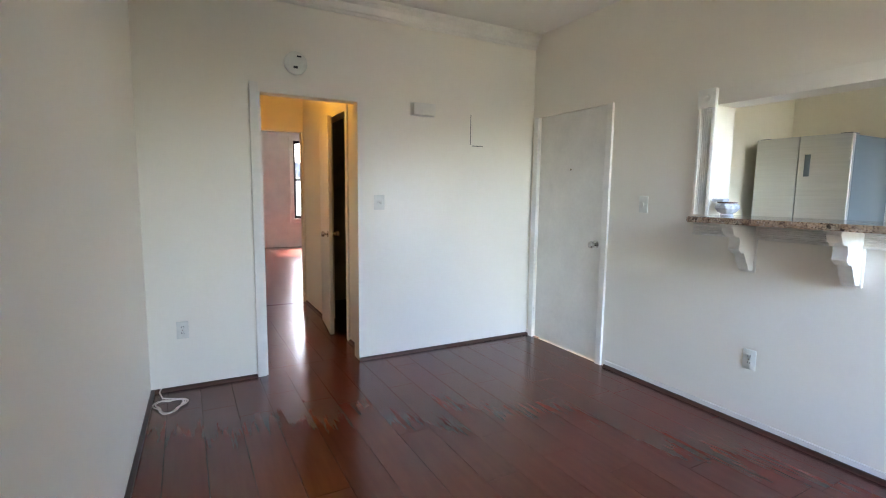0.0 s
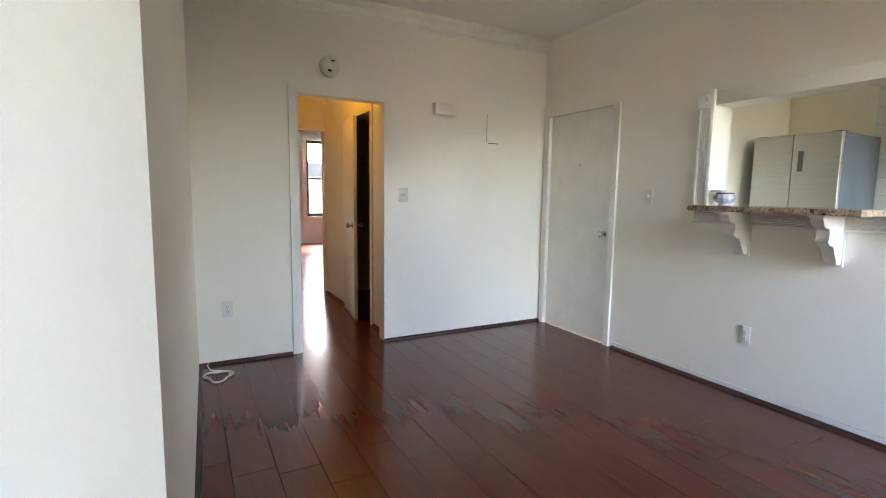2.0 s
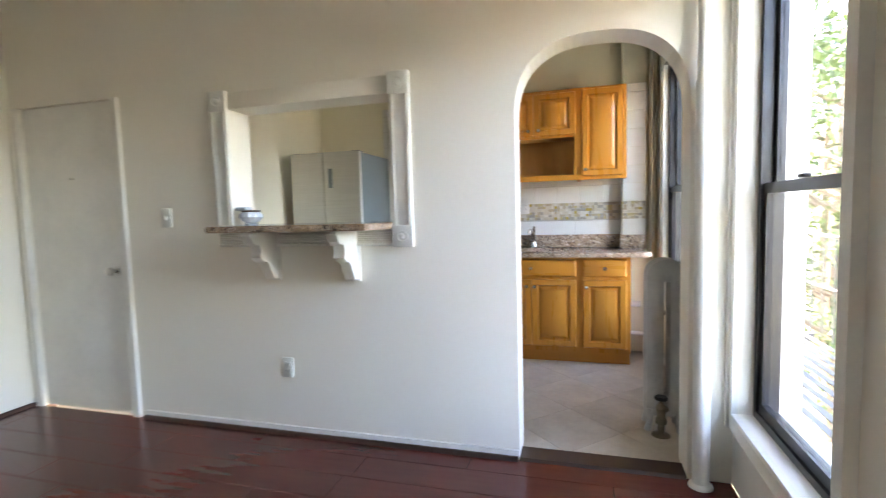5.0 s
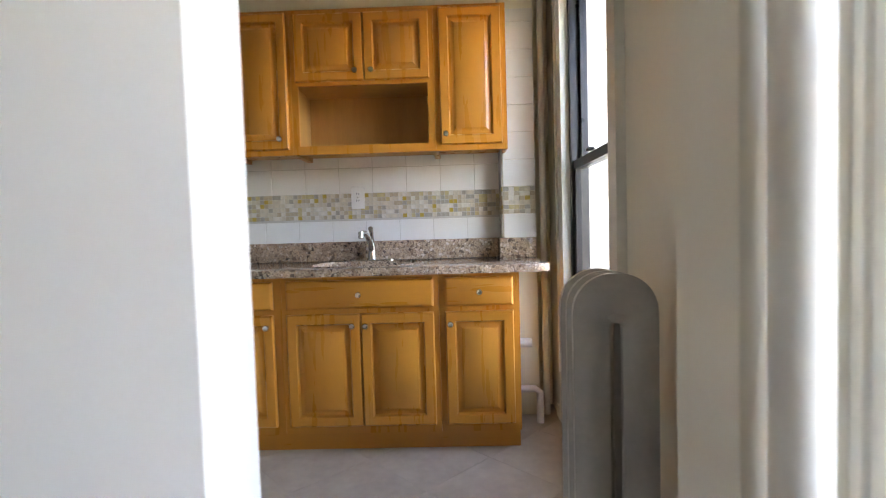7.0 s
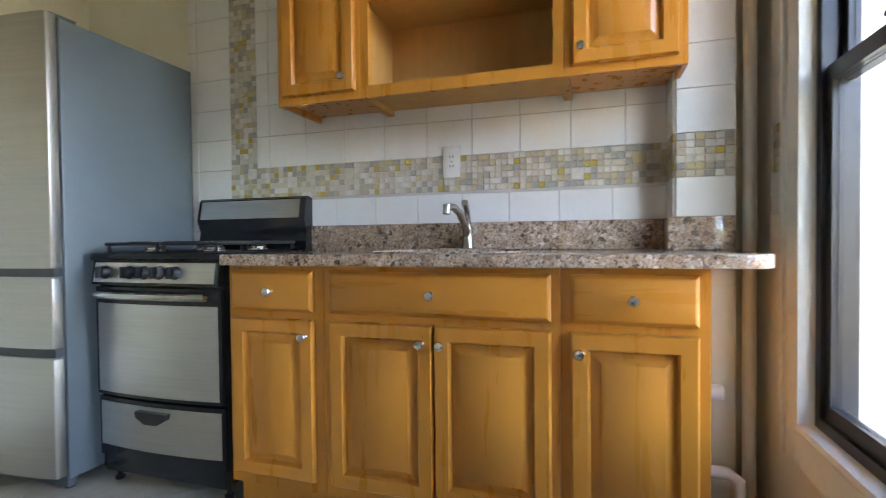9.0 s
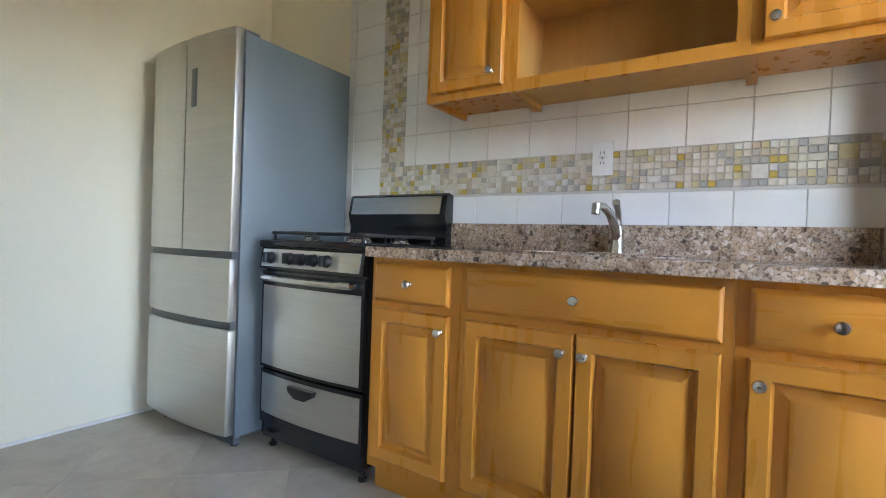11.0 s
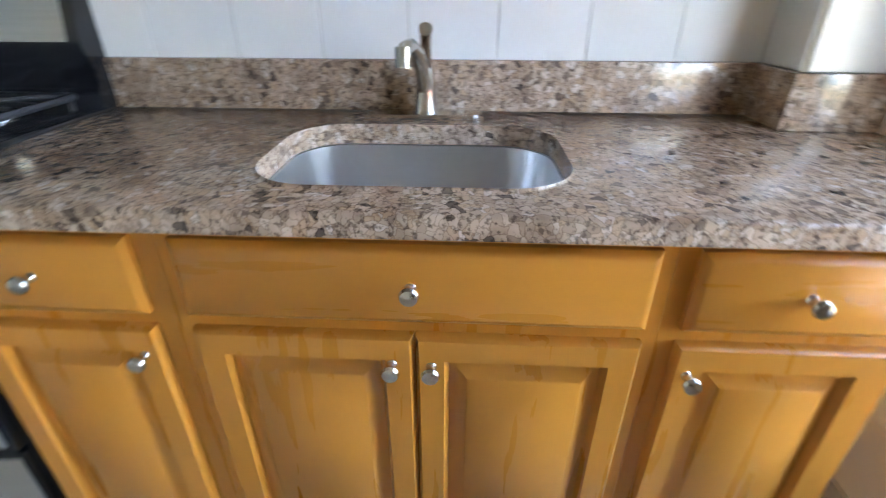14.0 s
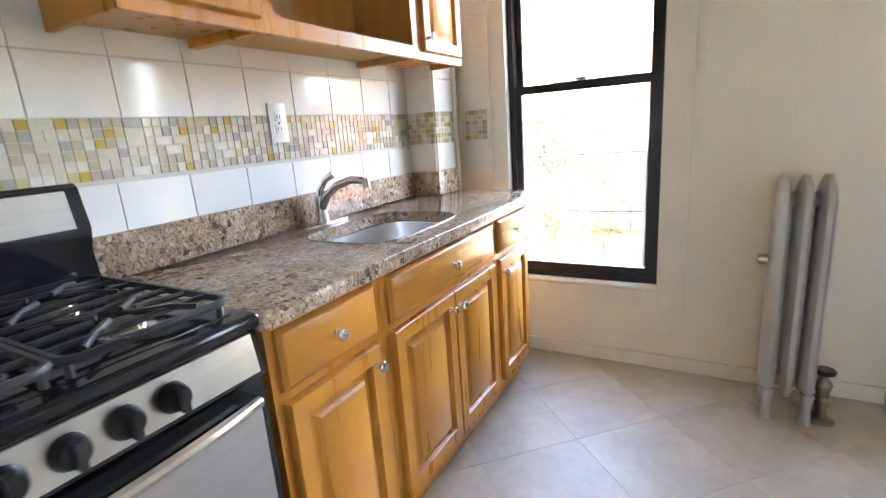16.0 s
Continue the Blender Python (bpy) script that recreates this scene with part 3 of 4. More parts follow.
# swirled ceramic bowl on the shelf
bowl = thing("sugar_bowl", (3.045, 1.88, 1.22), "white swirled ceramic bowl with brown rim on granite shelf", "bowl")
bm = bmesh.new()
prof = [(0, 0.034), (0.006, 0.036), (0.012, 0.03), (0.025, 0.05), (0.045, 0.064), (0.06, 0.062), (0.075, 0.05)]
rings = []
for h, r in prof:
    rings.append([bm.verts.new((3.045 + math.cos(w) * r * f, 1.88 + math.sin(w) * r * f, 1.22 + h)) for w, f in ((2 * math.pi * i / 60, 1 + (0.05 * math.sin(12 * 2 * math.pi * i / 60 + h * 60) if 0.012 < h < 0.07 else 0)) for i in range(60))])
for a, b in zip(rings, rings[1:]):
    for k in range(60):
        bm.faces.new((a[k], a[(k + 1) % 60], b[(k + 1) % 60], b[k]))
bm.faces.new(rings[0][::-1])
bm.faces.new(rings[-1])
part("body", bm, CERAM, bowl)
part("rim", lathe(bmesh.new(), (3.045, 1.88, 1.2945), (0, 0, 1), [(0, 0.051), (0.003, 0.056), (0.008, 0.056), (0.01, 0.05)], 40), RIM, bowl, "brown glazed rim")
part("lid", bbox(2.99, 3.05, 1.875, 1.945, 1.3047, 1.323, 0.004), CERAM, bowl, "flat white lid piece")


def outlet(loc, face, material, label, w=0.072, h=0.116, switch=False, wide=1):
    """A wall plate; face: the axis and sign that it looks along."""
    ax, s = face[1], 1 if face[0] == '+' else -1
    t = thing("light_switch" if switch else "wall_outlet", loc, label, "light switch" if switch else "outlet")
    x, y, z = loc
    def b(u0, u1, z0, z1, d0, d1, r=0.0):
        if ax == 'x':
            a, c = sorted((x + s * d0, x + s * d1))
            return bbox(a, c, y + u0, y + u1, z + z0, z + z1, r)
        a, c = sorted((y + s * d0, y + s * d1))
        return bbox(x + u0, x + u1, a, c, z + z0, z + z1, r)
    w *= wide
    part("plate", b(-w / 2, w / 2, -h / 2, h / 2, 0, 0.006, 0.002), material, t)
    if switch:
        for k in range(2 if wide > 1 else 1):
            u = 0 if wide <= 1 else (-0.015 + 0.03 * k)
            part("toggle", b(u - 0.006, u + 0.006, -0.014, 0.012, 0.006, 0.016, 0.002), material, t)
    else:
        for zc in (-0.02, 0.02):
            part("socket", b(-0.017, 0.017, zc - 0.014, zc + 0.014, 0.006, 0.008, 0.0008), material, t)
            part("slot", b(-0.008, -0.005, zc - 0.004, zc + 0.007, 0.008, 0.0086), SLOT, t, "dark slots")
            part("slot", b(0.005, 0.008, zc - 0.004, zc + 0.007, 0.008, 0.0086), SLOT, t, "dark slots")
    part("screw", b(-0.003, 0.003, -0.003, 0.003, 0.006, 0.0085), CHROME, t)
    return t


outlet((0.10, 3.7, 0.405), '-y', PLATE, "ivory duplex outlet low on the cream wall")
outlet((3.0, 1.652, 0.397), '-x', PLATE, "ivory duplex outlet below the serving hatch")
outlet((3.0, 2.446, 1.274), '-x', PLATE, "ivory light switch beside the white door", switch=True)
outlet((1.496, 3.7, 1.258), '-y', PLATE, "ivory double dimmer switch beside the doorway", switch=True, wide=1.2)

sm = thing("smoke_detector", (0.876, 3.7, 2.225), "round white smoke detector above the doorway", "smoke detector")
part("body", lathe(bmesh.new(), (0.876, 3.7, 2.225), (0, -1, 0), [(0, 0.078), (0.012, 0.08), (0.026, 0.078), (0.034, 0.066), (0.038, 0.04), (0.038, 0.01)], 36), PLATE, sm)
part("test_button", bbox(0.855, 0.885, 3.655, 3.663, 2.185, 2.2, 0.002), SLOT, sm, "small dark grille")
part("vent", bbox(0.88, 0.91, 3.655, 3.664, 2.262, 2.272, 0.002), SLOT, sm)
ch = thing("door_chime", (1.865, 3.7, 1.95), "white plastic door chime box on the wall", "door chime")
part("cover", bbox(1.768, 1.962, 3.645, 3.7, 1.95, 2.044, 0.006), TRIM, ch)
part("backplate", bbox(1.762, 1.968, 3.692, 3.6999, 1.944, 2.05, 0.002), TRIM, ch)
ep = thing("access_panel", (2.45, 3.7, 1.74), "painted-over electrical panel cover in the wall", "panel")
part("panel_door", bbox(2.328, 2.60, 3.6975, 3.6999, 1.745, 2.0), WALL, ep)
for a in ((2.323, 2.327, 1.75, 2.0), (2.34, 2.45, 1.738, 1.744)):
    part("gap", bbox(a[0], a[1], 3.6975, 3.6995, a[2], a[3]), SLOT, ep)

cb = bmesh.new()
pts = []
for k in range(60):
    w = k * 0.23
    r = 0.085 + 0.02 * math.sin(k * 0.7)
    pts.append((0.0 + math.cos(w) * r * 0.9 + 0.0004 * k, 3.42 + math.sin(w) * r * 1.15, 0.006 + 0.004 * abs(math.sin(k * 0.5)) + 0.00006 * k))
pts += [(-0.03, 3.55, 0.012), (-0.05, 3.64, 0.02), (-0.04, 3.67, 0.03)]
tube(cb, pts, 0.0045, 6)
tagged(link_mesh("coiled_cable", cb, CABLE), "loose coil of white cable on the wooden floor", "cable")

# steam pipe beside the arch
rp = thing("riser_pipe", (2.975, -0.52, 0), "white painted floor-to-ceiling steam riser pipe", "pipe")
part("lower_cover", tube(bmesh.new(), [(2.945, -0.486, 0.0), (2.945, -0.485, 0.9), (2.946, -0.483, 1.79)], 0.036, 18), TRIM, rp)
part("upper_pipe", cyl(bmesh.new(), (2.946, -0.48, 1.79), (2.946, -0.478, CEILZ), 0.0265, 18), TRIM, rp)
part("floor_ring", lathe(bmesh.new(), (2.945, -0.486, 0), (0, 0, 1), [(0, 0.052), (0.01, 0.05), (0.02, 0.037)], 18), TRIM, rp)

# hall lamp and far things
hl = thing("hall_ceiling_light", (0.95, 4.6, 2.6), "warm glass dome ceiling light in the hallway", "ceiling light")
part("base", lathe(bmesh.new(), (0.95, 4.6, 2.6), (0, 0, -1), [(0, 0.12), (0.02, 0.12), (0.025, 0.1)], 24), TRIM, hl)
part("shade", lathe(bmesh.new(), (0.95, 4.6, 2.575), (0, 0, -1), [(0, 0.1), (0.03, 0.1), (0.06, 0.075), (0.075, 0.03)], 24), glow_mat("warm lamp glass", (1, 0.5, 0.06), 0.8), hl, "glowing warm glass shade")
tp = thing("toilet", (1.95, 4.95, 0), "white toilet in the dim bathroom", "toilet")
part("tank", bbox(1.75, 2.15, 5.0, 5.2, 0.4, 0.76, 0.02), CERAM, tp)
part("bowl", lathe(bmesh.new(), (1.95, 4.8, 0), (0, 0, 1), [(0, 0.13), (0.2, 0.12), (0.35, 0.19), (0.41, 0.2)], 24), CERAM, tp)
sr = tagged(link_mesh("shower_rod", cyl(bmesh.new(), (1.52, 4.7, 2.0), (2.99, 4.7, 2.0), 0.012, 10), CHROME), "chrome shower curtain rod across the bathroom", "rod")

# ---- radiator ----
rad = thing("radiator", (3.55, -0.44, 0), "silver painted cast iron column radiator on the kitchen floor", "radiator")


def rad_section(x, feet):
    bm = bmesh.new()
    out, inn = [], []
    y0, y1, z0, z1, r = -0.532, -0.326, 0.09, 0.97, 0.095
    n = 8
    for cy, cz, a0 in ((y1 - r, z1 - r, 0), (y0 + r, z1 - r, 90), (y0 + 0.05, z0 + 0.05, 180), (y1 - 0.05, z0 + 0.05, 270)):
        rr = r if cz > 0.5 else 0.05
        for k in range(n + 1):
            w = radians(a0 + 90 * k / n)
            out.append((cy + rr * math.cos(w), cz + rr * math.sin(w)))
    iy0, iy1, iz0, iz1, ir = -0.445, -0.413, 0.2, 0.85, 0.014
    for cy, cz, a0 in ((iy1 - ir, iz1 - ir, 0), (iy0 + ir, iz1 - ir, 90), (iy0 + ir, iz0 + ir, 180), (iy1 - ir, iz0 + ir, 270)):
        for k in range(n + 1):
            w = radians(a0 + 90 * k / n)
            inn.append((cy + ir * math.cos(w), cz + ir * math.sin(w)))
    m = len(out)
    hw = 0.027
    layers = [(0.0, 0.3), (0.25, 0.75), (0.5, 0.95), (0.75, 0.75), (1.0, 0.3)]
    rings = []
    for f, wd in layers:
        ring = []
        for s in (-1, 1):
            ring.append([bm.verts.new((x + s * hw * wd, o[0] * (1 - f) + i[0] * f, o[1] * (1 - f) + i[1] * f)) for o, i in zip(out, inn)])
        rings.append(ring)
    for s in (0, 1):
        for a, b in zip(rings, rings[1:]):
            for k in range(m):
                bm.faces.new((a[s][k], a[s][(k + 1) % m], b[s][(k + 1) % m], b[s][k]))
    for e in (rings[0], rings[-1]):
        for k in range(m):
            bm.faces.new((e[0][k], e[0][(k + 1) % m], e[1][(k + 1) % m], e[1][k]))
    part("section", bm, RAD, rad)
    if feet:
        for y in (-0.49, -0.345):
            part("foot", tube(bmesh.new(), [(x, y, 0.13), (x, y, 0.06), (x, y + (0.012 if y > -0.42 else -0.012), 0.0)], [0.024, 0.016, 0.02], 10), RAD, rad)


for k, x in enumerate((3.488, 3.553, 3.619)):
    rad_section(x, k != 1)
part("hub", cyl(bmesh.new(), (3.46, -0.429, 0.14), (3.63, -0.429, 0.14), 0.03), RAD, rad)
part("hub", cyl(bmesh.new(), (3.47, -0.429, 0.88), (3.63, -0.429, 0.88), 0.028), RAD, rad)
part("air_vent", lathe(bmesh.new(), (3.635, -0.429, 0.64), (1, 0, 0), [(0, 0.008), (0.015, 0.008), (0.016, 0.02), (0.045, 0.02), (0.05, 0.01)]), CHROME, rad, "small chrome air vent")
vl = thing("radiator_valve", (3.432, -0.395, 0), "aged brass radiator valve with round handle", "valve")
part("floor_flange", lathe(bmesh.new(), (3.432, -0.395, 0), (0, 0, 1), [(0, 0.05), (0.006, 0.046), (0.012, 0.025)]), BRASS, vl)
part("body", lathe(bmesh.new(), (3.432, -0.395, 0.005), (0, 0, 1), [(0, 0.018), (0.06, 0.018), (0.065, 0.03), (0.09, 0.03), (0.10, 0.022), (0.13, 0.024), (0.15, 0.03), (0.165, 0.022), (0.18, 0.009), (0.20, 0.009)]), BRASS, vl)
part("handle", lathe(bmesh.new(), (3.432, -0.395, 0.20), (0, 0, 1), [(0, 0.02), (0.004, 0.034), (0.014, 0.036), (0.02, 0.03)], 20), BLACKP, vl, "dark round handle")
part("union", tube(bmesh.new(), [(3.432, -0.395, 0.13), (3.448, -0.405, 0.135), (3.463, -0.429, 0.14)], 0.017, 12), BRASS, vl)

# ---- kitchen cabinets ----
def knob(parent, x, y, z):
    part("knob", lathe(bmesh.new(), (x, y, z), (-1, 0, 0), [(0, 0.009), (0.003, 0.007), (0.014, 0.006), (0.018, 0.013), (0.023, 0.0155), (0.028, 0.013), (0.03, 0.006)], 20), CHROME, parent, "brushed nickel round knob")


def cab_door(parent, x, y0, y1, z0, z1, ky=None, kz=None):
    rings = [(0.0, 0.012), (0.004, 0.018), (0.006, 0.02), (0.046, 0.02), (0.05, 0.012), (0.054, 0.004), (0.061, 0.004), (0.082, 0.0165), (0.085, 0.0185)]
    d = part("door", ring_panel(x, -1, y0, y1, z0, z1, rings, 0.0), OAK, parent, "honey oak raised panel door")
    if ky is not None:
        knob(d, x - 0.02, ky, kz)


def cab_drawer(parent, x, y0, y1, z0, z1):
    d = part("drawer_front", ring_panel(x, -1, y0, y1, z0, z1, [(0.0, 0.010), (0.006, 0.016), (0.014, 0.02)], 0.0), OAKH, parent, "honey oak drawer front")
    knob(d, x - 0.02, (y0 + y1) / 2, (z0 + z1) / 2)


FX = 4.62
YB = (-0.351, 0.035, 0.80, 1.183)   # unit boundaries along the wall
CT = 0.872                          # underside of the worktop
for k, (y0, y1) in enumerate(zip(YB, YB[1:])):
    c = thing("base_cabinet", (4.92, (y0 + y1) / 2, 0), ("wide honey oak sink base cabinet with two doors" if k == 1 else "narrow honey oak base cabinet with drawer and door"), "cabinet", "kitchen base cabinets")
    for ya, yb in ((y0, y0 + 0.016), (y1 - 0.016, y1)):
        part("side_panel", bbox(FX + 0.019, 5.2, ya, yb, 0.10, CT), OAKIN, c)
    part("bottom_panel", bbox(FX + 0.019, 5.2, y0 + 0.016, y1 - 0.016, 0.10, 0.116), OAKIN, c)
    part("back_panel", bbox(5.19, 5.2, y0 + 0.016, y1 - 0.016, 0.116, CT), OAKIN, c)
    fr = bmesh.new()
    sw = 0.036
    for ya, yb in ((y0 + 0.0005, y0 + sw), (y1 - sw, y1 - 0.0005)):
        box(fr, FX, FX + 0.019, ya, yb, 0.10, CT)
    for za, zb in ((0.10, 0.15), (0.685, 0.725), (0.845, CT)):
        box(fr, FX, FX + 0.019, y0 + sw, y1 - sw, za, zb)
    if k == 1:
        box(fr, FX, FX + 0.019, 0.40, 0.436, 0.15, 0.685)
    part("face_frame", fr, OAK, c)
    if k == 0:
        part("end_panel", bbox(FX + 0.019, 5.2, y0 - 0.004, y0, 0.10, CT), OAK, c)
    part("toe_kick", bbox(4.67, 4.685, y0, y1, 0, 0.10), OAKH, c)
    if k == 1:
        cab_drawer(c, FX, 0.06, 0.775, 0.715, 0.853)
        cab_door(c, FX, 0.06, 0.413, 0.14, 0.69, 0.388, 0.633)
        cab_door(c, FX, 0.417, 0.775, 0.14, 0.69, 0.452, 0.635)
    elif k == 0:
        cab_drawer(c, FX, -0.322, 0.006, 0.715, 0.853)
        cab_door(c, FX, -0.322, 0.006, 0.14, 0.69, -0.018, 0.633)
    else:
        cab_drawer(c, FX, 0.838, 1.162, 0.715, 0.853)
        cab_door(c, FX, 0.838, 1.162, 0.14, 0.69, 0.866, 0.635)

# upper cabinets
UYB = (-0.346, 0.035, 0.80, 1.168)
UX, UB, UT = 4.90, 1.503, 2.265
for k, (y0, y1) in enumerate(zip(UYB, UYB[1:])):
    c = thing("wall_cabinet", (5.05, (y0 + y1) / 2, UB), ("honey oak wall cabinet with two short doors over an open niche" if k == 1 else "tall narrow honey oak wall cabinet"), "cabinet", "kitchen wall cabinets")
    inner = OAKIN if k == 1 else OAK
    for ya, yb in ((y0, y0 + 0.016), (y1 - 0.016, y1)):
        part("side_panel", bbox(UX + 0.019, 5.2, ya, yb, UB, UT), inner, c)
    part("bottom_panel", bbox(UX + 0.019, 5.2, y0 + 0.016, y1 - 0.016, UB + 0.025, UB + 0.04), inner, c)
    part("top_panel", bbox(UX + 0.019, 5.2, y0 + 0.016, y1 - 0.016, UT - 0.016, UT), inner, c)
    part("back_panel", bbox(5.185, 5.2, y0 + 0.016, y1 - 0.016, UB + 0.04, UT - 0.016), inner, c)
    if k == 1:
        part("niche_top", bbox(UX + 0.019, 5.185, y0 + 0.016, y1 - 0.016, 1.872, 1.888), inner, c)
    fr = bmesh.new()
    sw = 0.036
    for ya, yb in ((y0 + 0.0005, y0 + sw), (y1 - sw, y1 - 0.0005)):
        box(fr, UX, UX + 0.019, ya, yb, UB, UT)
    for za, zb in ((UB, UB + 0.045), (UT - 0.03, UT)) + (((1.865, 1.905),) if k == 1 else ()):
        box(fr, UX, UX + 0.019, y0 + sw, y1 - sw, za, zb)
    part("face_frame", fr, OAK, c)
    if k == 1:
        cab_door(c, UX, 0.06, 0.405, 1.885, 2.238, 0.365, 1.93)
        cab_door(c, UX, 0.409, 0.775, 1.885, 2.238, 0.45, 1.93)
    elif k == 0:
        cab_door(c, UX, -0.318, 0.008, 1.533, 2.248, -0.02, 1.585)
    else:
        cab_door(c, UX, 0.818, 1.14, 1.533, 2.248, 0.862, 1.585)

# ---- worktop with undermount sink ----
SY0, SY1, SX0, SX1, SR = 0.165, 0.69, 4.672, 5.03, 0.11


def rounded(x0, x1, y0, y1, r, n=8):
    pts = []
    for cx, cy, a in ((x1 - r, y1 - r, 0), (x0 + r, y1 - r, 90), (x0 + r, y0 + r, 180), (x1 - r, y0 + r, 270)):
        for k in range(n + 1):
            w = radians(a + 90 * k / n)
            pts.append((cx + r * math.cos(w), cy + r * math.sin(w)))
    return pts


def worktop():
    bm = bmesh.new()
    z0, z1 = CT + 0.001, 0.91
    x0, x1, y0, y1 = 4.585, 5.213, -0.513, 1.205
    outer = []
    for (cx, cy, r, a) in ((x1 - 0.001, y1 - 0.001, 0.001, 0), (x0 + 0.02, y1 - 0.02, 0.02, 90), (x0 + 0.11, y0 + 0.11, 0.11, 180), (x1 - 0.154, y0 + 0.001, 0.001, 270)):
        for k in range(9):
            w = radians(a + 90 * k / 8)
            outer.append((cx + r * math.cos(w), cy + r * math.sin(w)))
    outer += [(x1 - 0.153, -0.327), (x1, -0.327)]
    inner = rounded(SX0, SX1, SY0, SY1, SR)
    def ring(pts, z, ins=0.0):
        c = Vector((sum(p[0] for p in pts) / len(pts), sum(p[1] for p in pts) / len(pts)))
        return [bm.verts.new((p[0], p[1], z)) for p in pts]
    ot, ob_, it, ib = ring(outer, z1), ring(outer, z0), ring(inner, z1), ring(inner, z0)
    for a, b in ((ot, ob_), (it, ib)):
        n = len(a)
        for k in range(n):
            bm.faces.new((a[k], a[(k + 1) % n], b[(k + 1) % n], b[k]))
    for loops in ((ot, it), (ob_, ib)):
        es = []
        for l in loops:
            for k in range(len(l)):
                e = bm.edges.get((l[k], l[(k + 1) % len(l)]))
                es.append(e)
        bmesh.ops.triangle_fill(bm, use_beauty=True, use_dissolve=False, edges=es)
    bm.normal_update()
    edge = [e for e in bm.edges if len(e.link_faces) == 2 and abs(e.verts[0].co.z - z1) < 1e-6 and abs(e.verts[1].co.z - z1) < 1e-6 and min(abs(f.normal.z) for f in e.link_faces) < 0.5]
    bmesh.ops.bevel(bm, geom=edge, offset=0.006, segments=3, profile=0.5, affect='EDGES')
    return tagged(link_mesh("worktop", bm, GRANITE), "speckled brown granite worktop with a rounded end", "worktop")


worktop()
us = thing("backsplash_upstand", (5.2, 0.4, 0.91), "low granite upstand behind the worktop", "backsplash")
part("upstand", bbox(5.182, 5.206, -0.325, 1.205, 0.9105, 1.025, 0.003), GRANITE, us)
part("upstand_side", bbox(5.06, 5.182, -0.327, -0.305, 0.9105, 1.025, 0.003), GRANITE, us)
part("upstand_end", bbox(5.038, 5.06, -0.513, -0.305, 0.9105, 1.025, 0.003), GRANITE, us)

sink = thing("sink", (4.86, 0.43, 0.70), "undermounted stainless steel single bowl sink", "sink")
bm = bmesh.new()
rings = []
for ins, z in ((-0.012, 0.8715), (0.004, 0.8715), (0.008, 0.80), (0.014, 0.72), (0.035, 0.69), (0.12, 0.682)):
    rings.append([bm.verts.new((p[0], p[1], z)) for p in rounded(SX0 + ins, SX1 - ins, SY0 + ins, SY1 - ins, max(0.03, SR - ins))])
for a, b in zip(rings, rings[1:]):
    n = len(a)
    for k in range(n):
        bm.faces.new((a[k], a[(k + 1) % n], b[(k + 1) % n], b[k]))
bm.faces.new(rings[-1])
part("basin", bm, SINKST, sink)
part("drain", lathe(bmesh.new(), (4.87, 0.43, 0.6825), (0, 0, 1), [(0, 0.045), (0.003, 0.045), (0.003, 0.034), (0.001, 0.03)], 24), CHROME, sink)

fa = thing("faucet", (5.135, 0.437, 0.91), "brushed nickel single lever kitchen faucet", "faucet")
part("deck_plate", prism(bmesh.new(), rounded(5.108, 5.168, 0.305, 0.565, 0.029, 6), 'z', 0.9105, 0.918), CHROME, fa)
part("body", lathe(bmesh.new(), (5.137, 0.437, 0.917), (0, 0, 1), [(0, 0.03), (0.01, 0.026), (0.05, 0.022), (0.08, 0.021), (0.10, 0.018)], 20), CHROME, fa)
part("spout", tube(bmesh.new(), [(5.135, 0.438, 0.965), (5.10, 0.44, 1.015), (5.04, 0.444, 1.056), (4.97, 0.449, 1.077), (4.92, 0.453, 1.076), (4.896, 0.454, 1.068)], [0.017, 0.016, 0.015, 0.014, 0.014, 0.014], 12), CHROME, fa)
part("aerator", cyl(bmesh.new(), (4.902, 0.454, 1.082), (4.896, 0.455, 1.048), 0.0145, 14), CHROME, fa)
part("lever", tube(bmesh.new(), [(5.137, 0.437, 0.99), (5.13, 0.435, 1.04), (5.105, 0.432, 1.075), (5.058, 0.428, 1.10)], [0.018, 0.013, 0.012, 0.014], 12), CHROME, fa)

outlet((5.206, 0.522, 1.288), '-x', WPLATE, "white duplex outlet set in the mosaic band", w=0.08, h=0.135)

# pipes and waste outlet below the worktop
pp = thing("supply_pipes", (5.1, -0.55, 0), "cream painted water pipes by the window", "pipe")
part("pipe", cyl(bmesh.new(), (5.07, -0.56, 0), (5.07, -0.56, CEILZ), 0.019, 14), TRIM, pp)
part("elbow", tube(bmesh.new(), [(4.95, -0.35, 0.19), (4.95, -0.47, 0.19), (4.95, -0.50, 0.17), (4.95, -0.50, 0.0)], 0.02, 12), TRIM, pp)
part("tee", cyl(bmesh.new(), (5.02, -0.36, 0.43), (5.02, -0.47, 0.43), 0.026, 14), TRIM, pp)
solid("wall_pipe_chase", bbox(5.06, 5.215, -0.518, -0.33, 0, CEILZ, 0.004), KWALL, "boxed pipe chase in the kitchen corner", "column")

# ---- stove ----
st = thing("gas_stove", (4.85, 1.495, 0), "black and stainless steel gas range beside the cabinets", "stove")
Y0, Y1 = 1.19, 1.80
ym = (Y0 + Y1) / 2


def bow(x, bulge, y0, y1, z0, z1, thick, material_r=0.0, n=10):
    """A panel facing -x that swells gently in the middle."""
    pts = []
    for k in range(n + 1):
        u = k / n
        pts.append((x - bulge * (1 - (2 * u - 1) ** 2), y0 + (y1 - y0) * u))
    return prism(bmesh.new(), pts + [(x + thick, y1), (x + thick, y0)], 'z', z0, z1)


